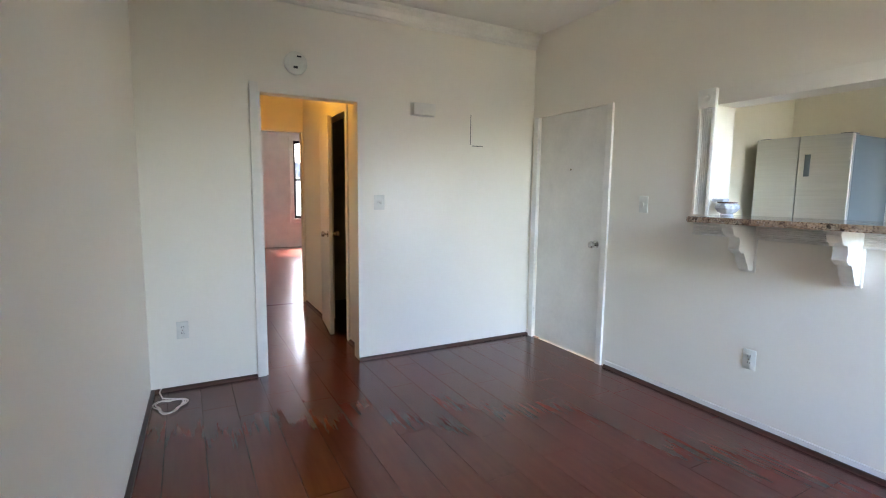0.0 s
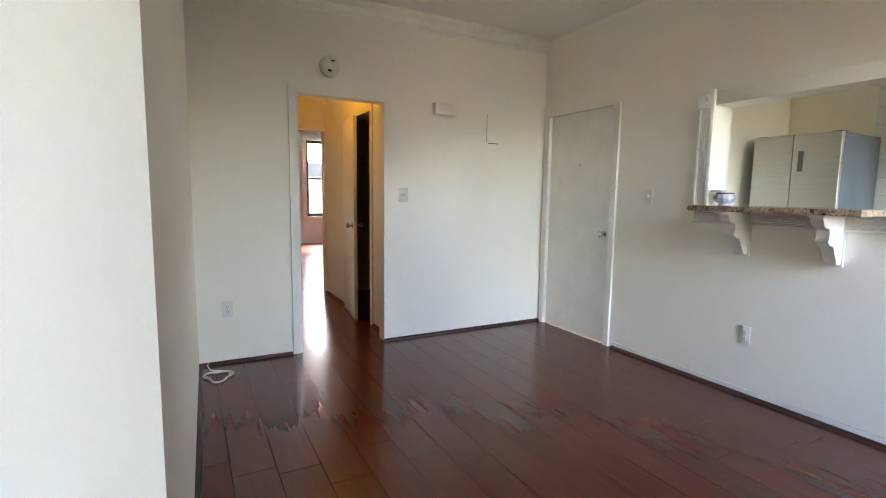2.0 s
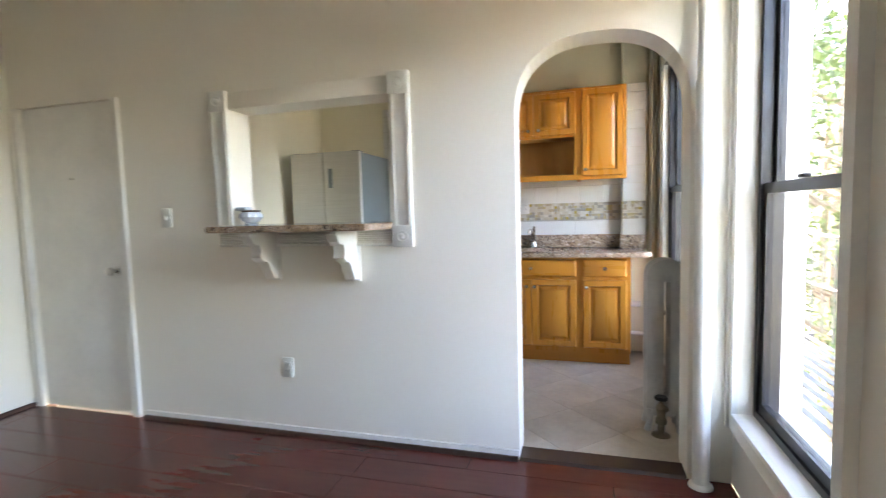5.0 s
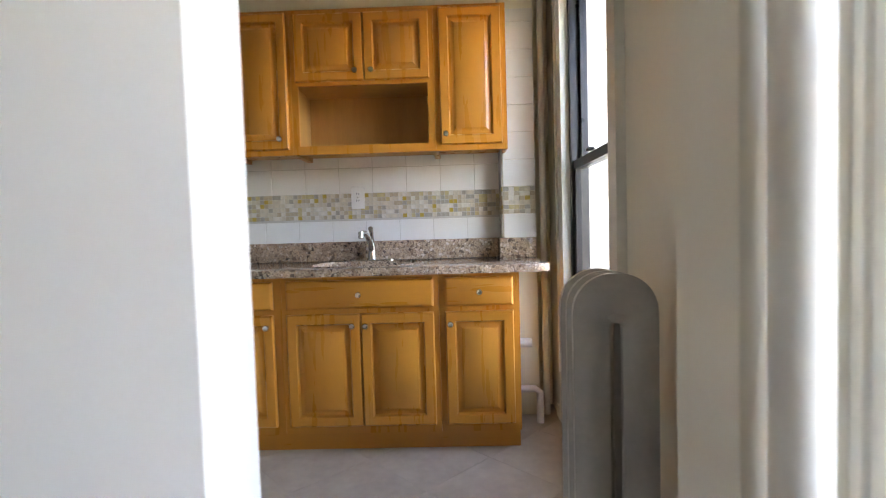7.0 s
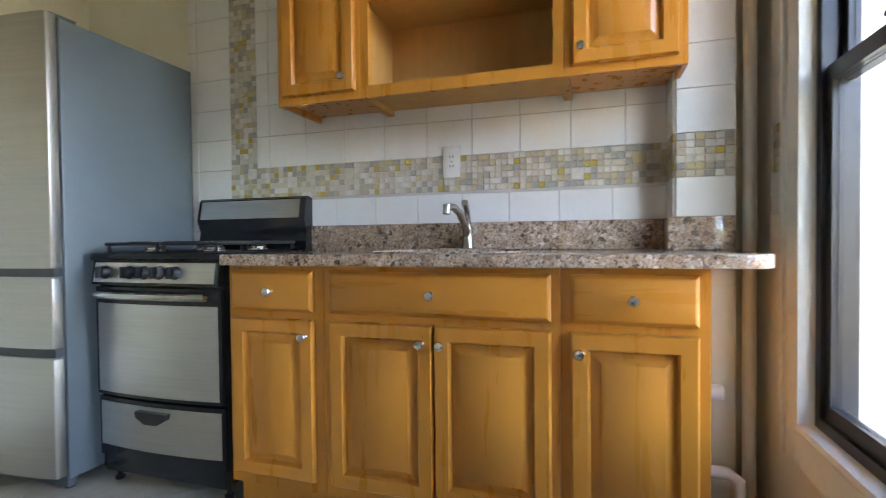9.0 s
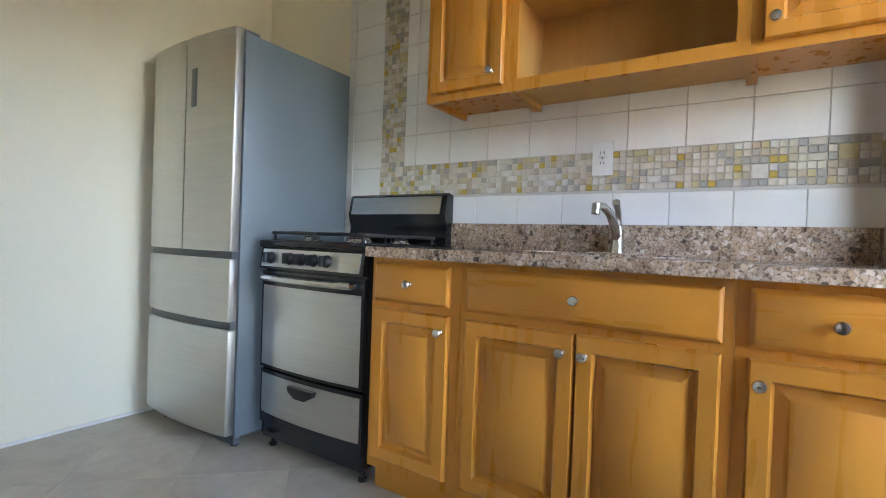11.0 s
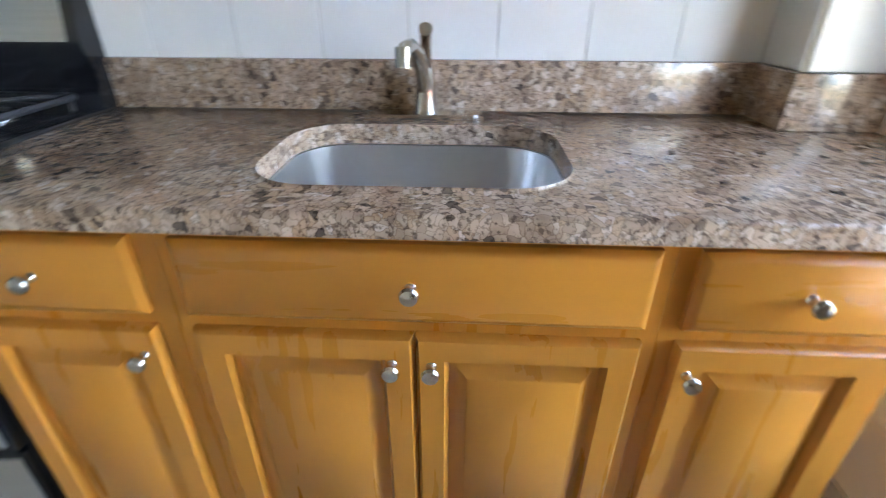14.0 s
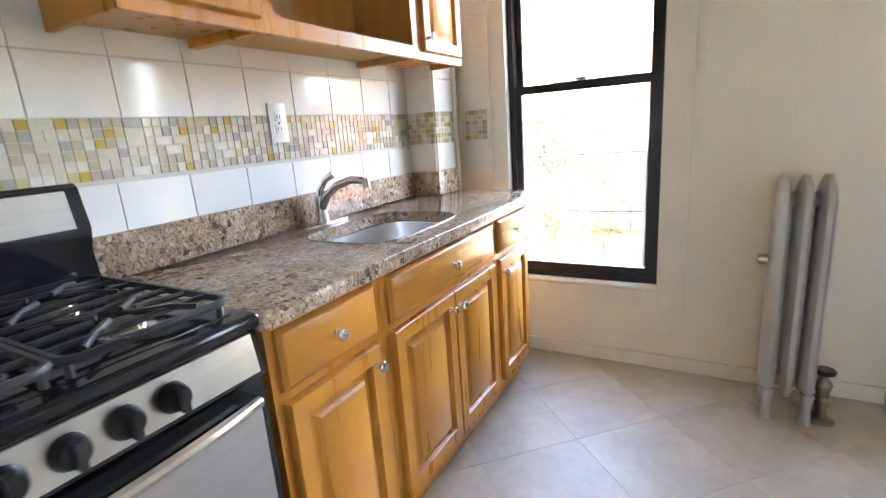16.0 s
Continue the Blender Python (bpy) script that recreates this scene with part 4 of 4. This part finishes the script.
part("side_panel", bbox(4.60, 5.16, Y0, Y0 + 0.02, 0.06, 0.885, 0.004), BLACK, st)
part("side_panel", bbox(4.60, 5.16, Y1 - 0.02, Y1, 0.06, 0.885, 0.004), BLACK, st)
part("body", bbox(4.605, 5.15, Y0 + 0.02, Y1 - 0.02, 0.08, 0.88), BLACK, st)
part("cooktop", bbox(4.56, 5.16, Y0 - 0.003, Y1 + 0.003, 0.885, 0.918, 0.012, 3), BLACK, st)
cp = part("control_panel", prism(bmesh.new(), [(4.565, 0.795), (4.61, 0.795), (4.61, 0.885), (4.578, 0.885)], 'y', Y0 + 0.003, Y1 - 0.003), BLACK, st)
plate = prism(bmesh.new(), [(4.559, 0.805), (4.566, 0.805), (4.577, 0.879), (4.571, 0.879)], 'y', Y0 + 0.02, Y1 - 0.02)
part("steel_fascia", plate, STEEL, cp, "brushed steel control fascia")
for y in (1.715, 1.592, 1.521, 1.449, 1.376):
    kb_ = lathe(bmesh.new(), (4.564, y, 0.842), (-1, 0, 0.14), [(0, 0.024), (0.006, 0.026), (0.012, 0.024), (0.024, 0.021), (0.028, 0.018)], 22)
    box(kb_, 4.522, 4.545, y - 0.005, y + 0.005, 0.824, 0.866)
    part("burner_knob", kb_, BLACKP, cp, "black plastic burner knob")
dr = part("oven_door", bow(4.582, 0.018, Y0 + 0.004, Y1 - 0.004, 0.365, 0.785, 0.03), BLACK, st)
part("steel_front", bow(4.578, 0.018, Y0 + 0.018, Y1 - 0.018, 0.378, 0.722, 0.004), STEEL, dr, "brushed steel oven door front")
hp = [(4.578 - 0.032 - 0.016 * (1 - (2 * k / 12 - 1) ** 2), Y0 + 0.05 + (Y1 - Y0 - 0.1) * k / 12, 0.757) for k in range(13)]
part("door_handle", tube(bmesh.new(), [(4.58, Y0 + 0.05, 0.757)] + hp + [(4.58, Y1 - 0.05, 0.757)], 0.014, 10), CHROME, dr, "pale metal oven handle")
bd = part("broiler_drawer", bow(4.588, 0.018, Y0 + 0.004, Y1 - 0.004, 0.12, 0.352, 0.03), BLACK, st)
part("steel_front", bow(4.584, 0.018, Y0 + 0.016, Y1 - 0.016, 0.165, 0.335, 0.004), STEEL, bd, "brushed steel drawer front")
part("drawer_pull", prism(bmesh.new(), [(ym - 0.075, 0.322), (ym + 0.075, 0.322), (ym + 0.07, 0.30), (ym + 0.03, 0.278), (ym - 0.03, 0.278), (ym - 0.07, 0.30)], 'x', 4.545, 4.58), BLACKP, bd)
part("kick_plate", bbox(4.60, 4.62, Y0 + 0.01, Y1 - 0.01, 0.05, 0.12, 0.003), BLACK, st)
for x in (4.64, 5.1):
    for y in (Y0 + 0.035, Y1 - 0.035):
        part("leveling_foot", lathe(bmesh.new(), (x, y, 0), (0, 0, 1), [(0, 0.018), (0.012, 0.018), (0.014, 0.009), (0.085, 0.009)], 12), BLACKP, st)
bg = part("backguard", prism(bmesh.new(), [(5.105, 0.9), (5.17, 0.9), (5.17, 1.155), (5.135, 1.165), (5.12, 1.155), (5.10, 1.06), (5.12, 1.0)], 'y', Y0, Y1), BLACK, st)
part("steel_strip", prism(bmesh.new(), [(5.0985, 1.064), (5.104, 1.064), (5.122, 1.150), (5.1155, 1.150)], 'y', Y0 + 0.03, Y1 - 0.02), STEEL, bg, "brushed steel strip")
part("burner_box", bbox(4.60, 5.10, Y0 + 0.03, Y1 - 0.03, 0.9175, 0.92, 0.001), BLACK, st)
for bx in (4.72, 4.98):
    for by in (Y0 + 0.155, Y1 - 0.155):
        bu = part("burner", lathe(bmesh.new(), (bx, by, 0.918), (0, 0, 1), [(0, 0.05), (0.006, 0.048), (0.008, 0.036), (0.016, 0.036), (0.017, 0.03)], 24), CHROME, st, "grey metal burner head")
        part("burner_cap", lathe(bmesh.new(), (bx, by, 0.934), (0, 0, 1), [(0, 0.032), (0.005, 0.031), (0.007, 0.02)], 24), IRON, bu)
for g0, g1 in ((Y0 + 0.035, ym - 0.006), (ym + 0.006, Y1 - 0.035)):
    gm = bmesh.new()
    gx0, gx1, gz = 4.59, 5.09, 0.95
    fr = [(p[0], p[1], gz) for p in rounded(gx0, gx1, g0, g1, 0.03, 4)]
    tube(gm, fr + fr[:2], 0.0075, 6)
    gc = (g0 + g1) / 2
    for bx in (4.72, 4.98):
        for k in range(4):
            w = math.pi / 4 + k * math.pi / 2
            tube(gm, [(bx + 0.028 * math.cos(w), gc + 0.028 * math.sin(w), gz + 0.004), (bx + 0.09 * math.cos(w), gc + 0.09 * math.sin(w), gz + 0.004), (bx + 0.13 * math.cos(w), gc + 0.13 * math.sin(w), gz - 0.002)], 0.006, 6)
        for sy in (-1, 1):
            tube(gm, [(bx, gc + sy * 0.035, gz + 0.004), (bx, gc + sy * 0.13, gz)], 0.006, 6)
    for x in (4.85, 4.66, 5.03, 4.785, 4.915):
        tube(gm, [(x, g0, gz), (x, g1, gz)], 0.006, 6)
    for x in (gx0 + 0.02, gx1 - 0.02):
        for y in (g0 + 0.01, g1 - 0.01):
            cyl(gm, (x, y, 0.919), (x, y, gz), 0.006, 6)
    part("grate", gm, IRON, st, "black cast iron pan grate")

st.location += Vector((0.026, 0.017, 0))

# ---- refrigerator ----
fg = thing("refrigerator", (4.82, 2.18, 0), "tall stainless french door refrigerator with grey sides", "refrigerator")
G0, G1, GT = 1.86, 2.53, 1.805
part("cabinet", bbox(4.525, 5.15, G0, G1, 0.05, GT, 0.006), FSIDE, fg, "blue grey painted cabinet")
part("hinge_cover", bbox(4.50, 4.60, G0 + 0.01, G0 + 0.09, GT, GT + 0.016, 0.004), DKGREY, fg)
part("hinge_cover", bbox(4.50, 4.60, G1 - 0.09, G1 - 0.01, GT, GT + 0.016, 0.004), DKGREY, fg)
part("base_grille", bbox(4.53, 4.56, G0 + 0.02, G1 - 0.02, 0.012, 0.06, 0.003), DKGREY, fg)


def fridge_front(name, y0, y1, z0, z1, label):
    """A stainless front cut from one bowed curve across the whole width."""
    n = 12
    pts = []
    for k in range(n + 1):
        y = y0 + (y1 - y0) * k / n
        u = (y - G0) / (G1 - G0)
        pts.append((4.478 - 0.024 * (1 - (2 * u - 1) ** 2), y))
    bm = prism(bmesh.new(), pts + [(4.515, y1), (4.515, y0)], 'z', z0, z1)
    bmesh.ops.bevel(bm, geom=[e for e in bm.edges if abs(e.verts[0].co.z - e.verts[1].co.z) < 1e-6 and e.calc_length() < 0.2 and max(v.co.x for v in e.verts) < 4.5], offset=0.004, segments=2, affect='EDGES')
    return part(name, bm, STEEL, fg, label)


gm_ = (G0 + G1) / 2
d1 = fridge_front("upper_door", G0, gm_ - 0.004, 0.862, GT + 0.008, "brushed steel upper door")
fridge_front("upper_door", gm_ + 0.004, G1, 0.862, GT + 0.008, "brushed steel upper door")
fridge_front("upper_drawer", G0, G1, 0.56, 0.83, "brushed steel drawer")
fridge_front("lower_drawer", G0, G1, 0.07, 0.525, "brushed steel drawer")
part("badge", bbox(4.4515, 4.465, gm_ - 0.085, gm_ - 0.045, 1.50, 1.67, 0.002), FSIDE, d1, "grey vertical badge")
for z0, z1 in ((0.83, 0.862), (0.525, 0.56)):
    part("drawer_grip", bow(4.488, 0.024, G0 + 0.003, G1 - 0.003, z0, z1, 0.03), DKGREY, fg, "dark recessed grip")
for z0, z1 in ((0.866, GT + 0.004), (0.563, 0.827), (0.074, 0.522)):
    part("edge_trim", bbox(4.474, 4.512, G0 - 0.006, G0 + 0.004, z0, z1, 0.0045, 3), SINKST, fg, "polished rounded door edge")
part("door_gasket", bbox(4.514, 4.526, G0 + 0.012, G1 - 0.012, 0.07, GT, 0.0), DKGREY, fg)
for y in (G0 + 0.05, G1 - 0.05):
    part("foot", cyl(bmesh.new(), (4.56, y, 0), (4.56, y, 0.05), 0.02, 12), BLACKP, fg)
    part("foot", cyl(bmesh.new(), (5.1, y, 0), (5.1, y, 0.05), 0.02, 12), BLACKP, fg)

# ---- outside ----
solid("ground", bbox(-400, 400, -500, 400, -4.0, -3.9), GRASS, "rough grass and soil behind the houses", "ground")


def tree(x, y, base, height, spread, seed):
    rng = random.Random(seed)
    t = thing("tree", (x, y, base), "leafy spring tree with pale green leaves", "tree", "trees behind the house")
    bm = bmesh.new()
    tube(bm, [(x, y, base), (x + 0.1, y, base + height * 0.3), (x - 0.1, y + 0.1, base + height * 0.6), (x, y, base + height * 0.9)], [0.22, 0.17, 0.11, 0.03], 8)
    for k in range(9):
        w, h = rng.uniform(0, 6.3), rng.uniform(0.3, 0.75) * height
        r = spread * rng.uniform(0.5, 0.9)
        tube(bm, [(x, y, base + h), (x + math.cos(w) * r * 0.5, y + math.sin(w) * r * 0.5, base + h + 0.5), (x + math.cos(w) * r, y + math.sin(w) * r, base + h + 1.2)], [0.07, 0.045, 0.015], 6)
    part("trunk", bm, BARK, t)
    verts, faces = [], []
    clumps = [(rng.uniform(0, 6.3), rng.uniform(0.2, 1) ** 0.6 * spread, rng.uniform(0.25, 1.0) * height, rng.uniform(0.4, 0.9)) for _ in range(110)]
    for w, r, h, s in clumps:
        r *= 1.1 - abs(h / height - 0.6)
        c = Vector((x + math.cos(w) * r, y + math.sin(w) * r, base + h))
        for _ in range(70):
            p = c + Vector((rng.gauss(0, s * 0.5), rng.gauss(0, s * 0.5), rng.gauss(0, s * 0.4)))
            u = Vector((rng.gauss(0, 1), rng.gauss(0, 1), rng.gauss(0, 0.5))).normalized()
            q = u.cross(Vector((rng.gauss(0, 1), rng.gauss(0, 1), rng.gauss(0, 1)))).normalized()
            l, b = rng.uniform(0.07, 0.13), rng.uniform(0.03, 0.06)
            n = len(verts)
            verts += [p, p + u * l * 0.5 + q * b, p + u * l, p + u * l * 0.5 - q * b]
            faces.append((n, n + 1, n + 2, n + 3))
    me = bpy.data.meshes.new("crown")
    me.from_pydata([tuple(v) for v in verts], [], faces)
    me.materials.append(LEAF)
    cr = new("crown", me)
    cr.parent = t
    cr.matrix_parent_inverse = t.matrix_basis.inverted()


for k, (x, y, h, s) in enumerate(((9.8, -4.6, 8.5, 2.6), (12.6, -5.2, 9.0, 3.0), (16.0, -6.4, 9.5, 3.2), (19.5, -8.0, 10, 3.6), (13.5, -9.0, 9, 3.2), (8.2, -13, 5.2, 2.2), (0.2, -16, 5.0, 2.5))):
    tree(x, y, -3.9, h, s, k + 3)


def house(x0, x1, y0, y1, zt, material, label, gable=1.2):
    h = thing("house", ((x0 + x1) / 2, (y0 + y1) / 2, -3.9), label, "house")
    part("wall", bbox(x0, x1, y0, y1, -3.9, zt), material, h)
    xm = (x0 + x1) / 2
    part("roof", prism(bmesh.new(), [(x0 - 0.25, zt), (x1 + 0.25, zt), (xm, zt + gable)], 'y', y0 - 0.25, y1 + 0.25), ROOF, h)
    z = -3.0
    while z + 1.3 < zt:
        x = x0 + 0.7
        while x + 0.9 < x1:
            w = part("window", bbox(x, x + 0.9, y1 - 0.02, y1 + 0.05, z, z + 1.3), STUCCO, h)
            part("pane", bbox(x + 0.08, x + 0.82, y1 + 0.03, y1 + 0.06, z + 0.08, z + 1.22), DGLASS, w)
            x += 1.9
        z += 2.6
    return h


house(-4.0, 2.6, -26, -20, 0.6, STUCCO, "pale grey sided house with a gable roof")
house(4.5, 12, -34, -27, 3.4, STUCCO, "pale sided three-storey house", 1.6)
house(4.9, 7.2, -15.5, -13.2, -2.0, BRICK, "low brick shed with a gable roof", 0.7)
# added to cut sky glare in the bedroom; faint shapes suggest a building
house(-6, 14, 20, 28, 1.9, STUCCO, "low pale sided house added beyond the bedroom window", 0.6)
house(-16, -7, -30, -22, 3.5, BRICK, "red brick row house", 1.5)

pole = thing("utility_pole", (6.1, -19, -3.9), "tall wooden utility pole behind the gardens", "pole")
part("shaft", tube(bmesh.new(), [(6.1, -19, -3.9), (6.1, -19, 1.0), (6.1, -19, 4.2)], [0.2, 0.17, 0.14], 10), BARK, pole)

# fire escape outside the kitchen and living room windows
fe = thing("fire_escape", (3.6, -1.4, -0.05), "black iron fire escape balcony with railing", "fire escape")
for k in range(11):
    part("slat", bbox(1.2, 5.6, -1.0 - k * 0.085, -0.96 - k * 0.085, 0.12, 0.128), RAILP, fe)
for z in (0.55, 0.98):
    part("rail", tube(bmesh.new(), [(1.2, -0.92, z), (1.2, -1.93, z), (3.0, -1.93, z), (5.6, -1.93, z), (5.6, -0.92, z)], 0.014, 6), RAILP, fe)
for k in range(23):
    x = 1.25 + k * 0.195
    part("baluster", cyl(bmesh.new(), (x, -1.93, 0.12), (x, -1.93, 0.98), 0.007, 6), RAILP, fe)
part("ladder_rail", tube(bmesh.new(), [(4.25, -1.75, 0.13), (4.25, -1.75, 0.95), (4.22, -1.75, 1.08), (4.12, -1.75, 1.12), (3.85, -1.75, 1.12)], 0.018, 8), RAILP, fe)
for x in (1.3, 5.5):
    part("bracket", prism(bmesh.new(), [(-0.885, 0.11), (-1.95, 0.11), (-1.95, 0.06), (-0.885, -0.7)], 'x', x, x + 0.04), RAILP, fe)

# ---- pieces: wooden floor planks ----
def piece_mesh(name, material, dx, dy, dz, r):
    """A bar with a chamfered top, its lowest corner at the origin."""
    bm = bmesh.new()
    lo = [bm.verts.new(p) for p in ((0, 0, 0), (dx, 0, 0), (dx, dy, 0), (0, dy, 0))]
    mi = [bm.verts.new((v.co.x, v.co.y, dz - r)) for v in lo]
    hi = [bm.verts.new((min(max(v.co.x, r), dx - r), min(max(v.co.y, r), dy - r), dz)) for v in lo]
    for a, b in ((lo, mi), (mi, hi)):
        for k in range(4):
            bm.faces.new((a[k], a[(k + 1) % 4], b[(k + 1) % 4], b[k]))
    bm.faces.new(hi)
    me = bpy.data.meshes.new(name)
    bm.to_mesh(me)
    bm.free()
    me.materials.append(material)
    return me


floor = solid("floor", bbox(-3.2, 3.0, SW, 3.82, -0.12, -0.012), SUB, "glossy cherry laminate plank floor", "floor")
floor_hall = solid("floor_hall", bbox(-0.6, 4.4, 3.82, 12.1, -0.12, -0.012), SUB, "glossy cherry laminate plank floor", "floor")
PW, PL = 0.19, 1.215
cache = {}
rng = random.Random(5)


def planks(parent, x0, x1, y0, y1, join=None):
    x = x0
    while x < x1 - 0.01:
        w = min(PW, x1 - x)
        y = y0 - rng.uniform(0, PL)
        while y < y1:
            a, b = max(y, y0), min(y + PL, y1)
            if b - a > 0.01:
                if join is not None:
                    box(join, x + 0.0007, x + w - 0.0007, a + 0.0007, b - 0.0007, -0.012, 0)
                else:
                    key = (round(w, 3), round(b - a, 3))
                    if key not in cache:
                        cache[key] = piece_mesh("plank", PLANK, w - 0.0012, b - a - 0.0012, 0.012, 0.0012)
                    o = new("plank", cache[key])
                    o.location = (x, a, -0.012)
                    o.parent = parent
            y += PL
        x += PW


planks(floor, -0.19, 3.0, SW, 3.82)
planks(floor, -3.2, -0.19, SW, 0.9)
planks(floor_hall, 0.5, 1.41, 3.82, 5.95)
jm = bmesh.new()
planks(None, -0.6, 4.4, 5.95, 12.1, jm)
planks(None, 1.41, 3.0, 3.82, 5.95, jm)
pj = link_mesh("planks", jm, PLANKJ, False)
pj.parent = floor_hall
pj["kind"] = "stuff"

# ---- pieces: kitchen floor tiles laid diagonally ----
kfloor = solid("floor_kitchen", bbox(3.0, 5.4, SW, 2.63, -0.12, -0.0012), GROUT, "beige stone tile kitchen floor laid diagonally", "floor")


def clip(poly, x0, x1, y0, y1):
    for ax, lim, sgn in ((0, x0, 1), (0, x1, -1), (1, y0, 1), (1, y1, -1)):
        out = []
        for a, b in zip(poly, poly[1:] + poly[:1]):
            da, db = sgn * (a[ax] - lim), sgn * (b[ax] - lim)
            if da >= 0:
                out.append(a)
            if da * db < 0:
                t = da / (da - db)
                out.append((a[0] + (b[0] - a[0]) * t, a[1] + (b[1] - a[1]) * t))
        poly = out
        if not poly:
            break
    return poly


TS, g = 0.405, 0.001
c45 = math.sqrt(0.5)
for i in range(-8, 22):
    for j in range(-14, 14):
        u0, v0 = 3.087 + (i - 6) * TS, 3.087 + (j - 6) * TS - 3.2
        sq = [(u0 + g, v0 + g), (u0 + TS - g, v0 + g), (u0 + TS - g, v0 + TS - g), (u0 + g, v0 + TS - g)]
        pl = clip([((u - v) * c45, (u + v) * c45) for u, v in sq], 3.13, 5.215, SW, 2.63)
        if len(pl) < 3:
            continue
        bm = prism(bmesh.new(), pl, 'z', -0.006, 0.0)
        o = link_mesh("floor_tile", bm, KTILE, False)
        o.parent = kfloor

# ---- pieces: wall tiles and mosaic ----
wt = thing("tile_backsplash", (5.21, 0.7, 1.0), "white glazed wall tile with a beige mosaic border", "backsplash")
TX = 5.2135
part("grout_bed", bbox(TX - 0.003, 5.2149, -0.328, 1.93, 0.9, 2.30), WGROUT, wt)
TWD, THT = 0.2032, 0.1524
B0, B1 = 1.162, 1.314            # mosaic band heights
V0, V1 = 1.522, 1.675            # mosaic upright
tcache = {}


def wall_tile(y0, y1, z0, z1):
    if y1 - y0 < 0.012 or z1 - z0 < 0.012:
        return
    key = (round(y1 - y0, 3), round(z1 - z0, 3))
    if key not in tcache:
        tcache[key] = piece_mesh("wall_tile", WTILE, key[1] - 0.0025, key[0] - 0.0025, 0.006, 0.0015)
    o = new("wall_tile", tcache[key])
    o.matrix_local = Matrix.Translation((TX - 0.001, y0, z0)) @ Matrix(((0, 0, -1, 0), (0, 1, 0, 0), (1, 0, 0, 0), (0, 0, 0, 1)))
    o.parent = wt
    o.matrix_parent_inverse = wt.matrix_basis.inverted()


def tile_field(ya, yb, za, zb, y_start, z_start):
    z = z_start
    while z < zb - 0.005:
        y = y_start
        while y < yb - 0.005:
            wall_tile(max(y, ya), min(y + TWD, yb), max(z, za), min(z + THT, zb))
            y += TWD
        z += THT


tile_field(-0.328, V1, 1.0, B0, 0.074 - 2 * TWD, 1.0)
tile_field(-0.328, V0, B1, 2.30, -0.33 - 0.05, B1)
tile_field(V1, 1.93, 0.91, 2.30, V1, B1 - 3 * THT)

mosaics = []
MP = 0.0254


def mosaic_field(ya, yb, za, zb):
    ny, nz = round((yb - ya) / MP), round((zb - za) / MP)
    used = set()
    for i in range(ny):
        for j in range(nz):
            if (i, j) in used:
                continue
            w = h = 1
            r = rng.random()
            if r < 0.07 and i + 1 < ny and (i + 1, j) not in used:
                w = 2
            elif r < 0.09 and i + 1 < ny and j + 1 < nz and not {(i + 1, j), (i, j + 1), (i + 1, j + 1)} & used:
                w = h = 2
            for a in range(w):
                for b in range(h):
                    used.add((i + a, j + b))
            mosaics.append((ya + i * MP, za + j * MP, w * MP, h * MP))


mosaic_field(-0.328, 1.675, B0, B1)
mosaic_field(V0, V1, B1, 2.30)
mosaics.sort(key=lambda m: abs(m[0] - 0.35) + 3 * max(0, m[1] - B1))
mc = {}
rest = bmesh.new()
for k, (y, z, w, h) in enumerate(mosaics):
    if k < 290:
        key = (round(w, 4), round(h, 4))
        if key not in mc:
            mc[key] = piece_mesh("mosaic_tile", MOS, h - 0.002, w - 0.002, 0.006, 0.001)
        o = new("mosaic_tile", mc[key])
        o.matrix_local = Matrix.Translation((TX - 0.001, y, z)) @ Matrix(((0, 0, -1, 0), (0, 1, 0, 0), (1, 0, 0, 0), (0, 0, 0, 1)))
        o.parent = wt
        o.matrix_parent_inverse = wt.matrix_basis.inverted()
    else:
        box(rest, TX - 0.0065, TX - 0.001, y, y + w - 0.002, z, z + h - 0.002)
ro = link_mesh("mosaic_tiles", rest, MOSJ, False)
ro.parent = wt
ro.matrix_parent_inverse = wt.matrix_basis.inverted()
ro["kind"] = "stuff"

# tiles on the pipe chase and beside the window
ct = thing("tile_corner", (5.04, -0.45, 1.0), "white wall tiles with mosaic border on the pipe chase and corner", "wall tile")
cm = bmesh.new()
zc = [B1 + k * THT for k in range(7)]
rows = [(1.025, B0)] + [(a, min(a + THT, 2.30)) for a in zc if a < 2.29]
for z0, z1 in rows:
    part("wall_tile", bbox(5.052, 5.0598, -0.515, -0.333, z0 + 0.001, z1 - 0.001, 0.0012, 1), WTILE, ct)
    part("wall_tile", bbox(5.062, 5.206, -0.3298, -0.323, z0 + 0.001, z1 - 0.001, 0.0012, 1), WTILE, ct)
    part("wall_tile", bbox(4.905, 5.05, SW + 0.0005, SW + 0.007, z0 + 0.001, z1 - 0.001, 0.0012, 1), WTILE, ct)
for j in range(6):
    z = B0 + j * MP
    for i in range(6):
        y = -0.514 + i * MP * 1.2
        box(cm, 5.0535, 5.0598, y, y + MP * 1.2 - 0.002, z, z + MP - 0.002)
        x = 5.06 + i * MP
        box(cm, x, x + MP - 0.002, -0.3298, -0.324, z, z + MP - 0.002)
        if i < 5:
            x = 4.91 + i * MP
            box(cm, x, x + MP - 0.002, SW + 0.0005, SW + 0.0065, z, z + MP - 0.002)
co = link_mesh("mosaic_tiles", cm, MOSJ, False)
co.parent = ct
co.matrix_parent_inverse = ct.matrix_basis.inverted()
co["kind"] = "stuff"
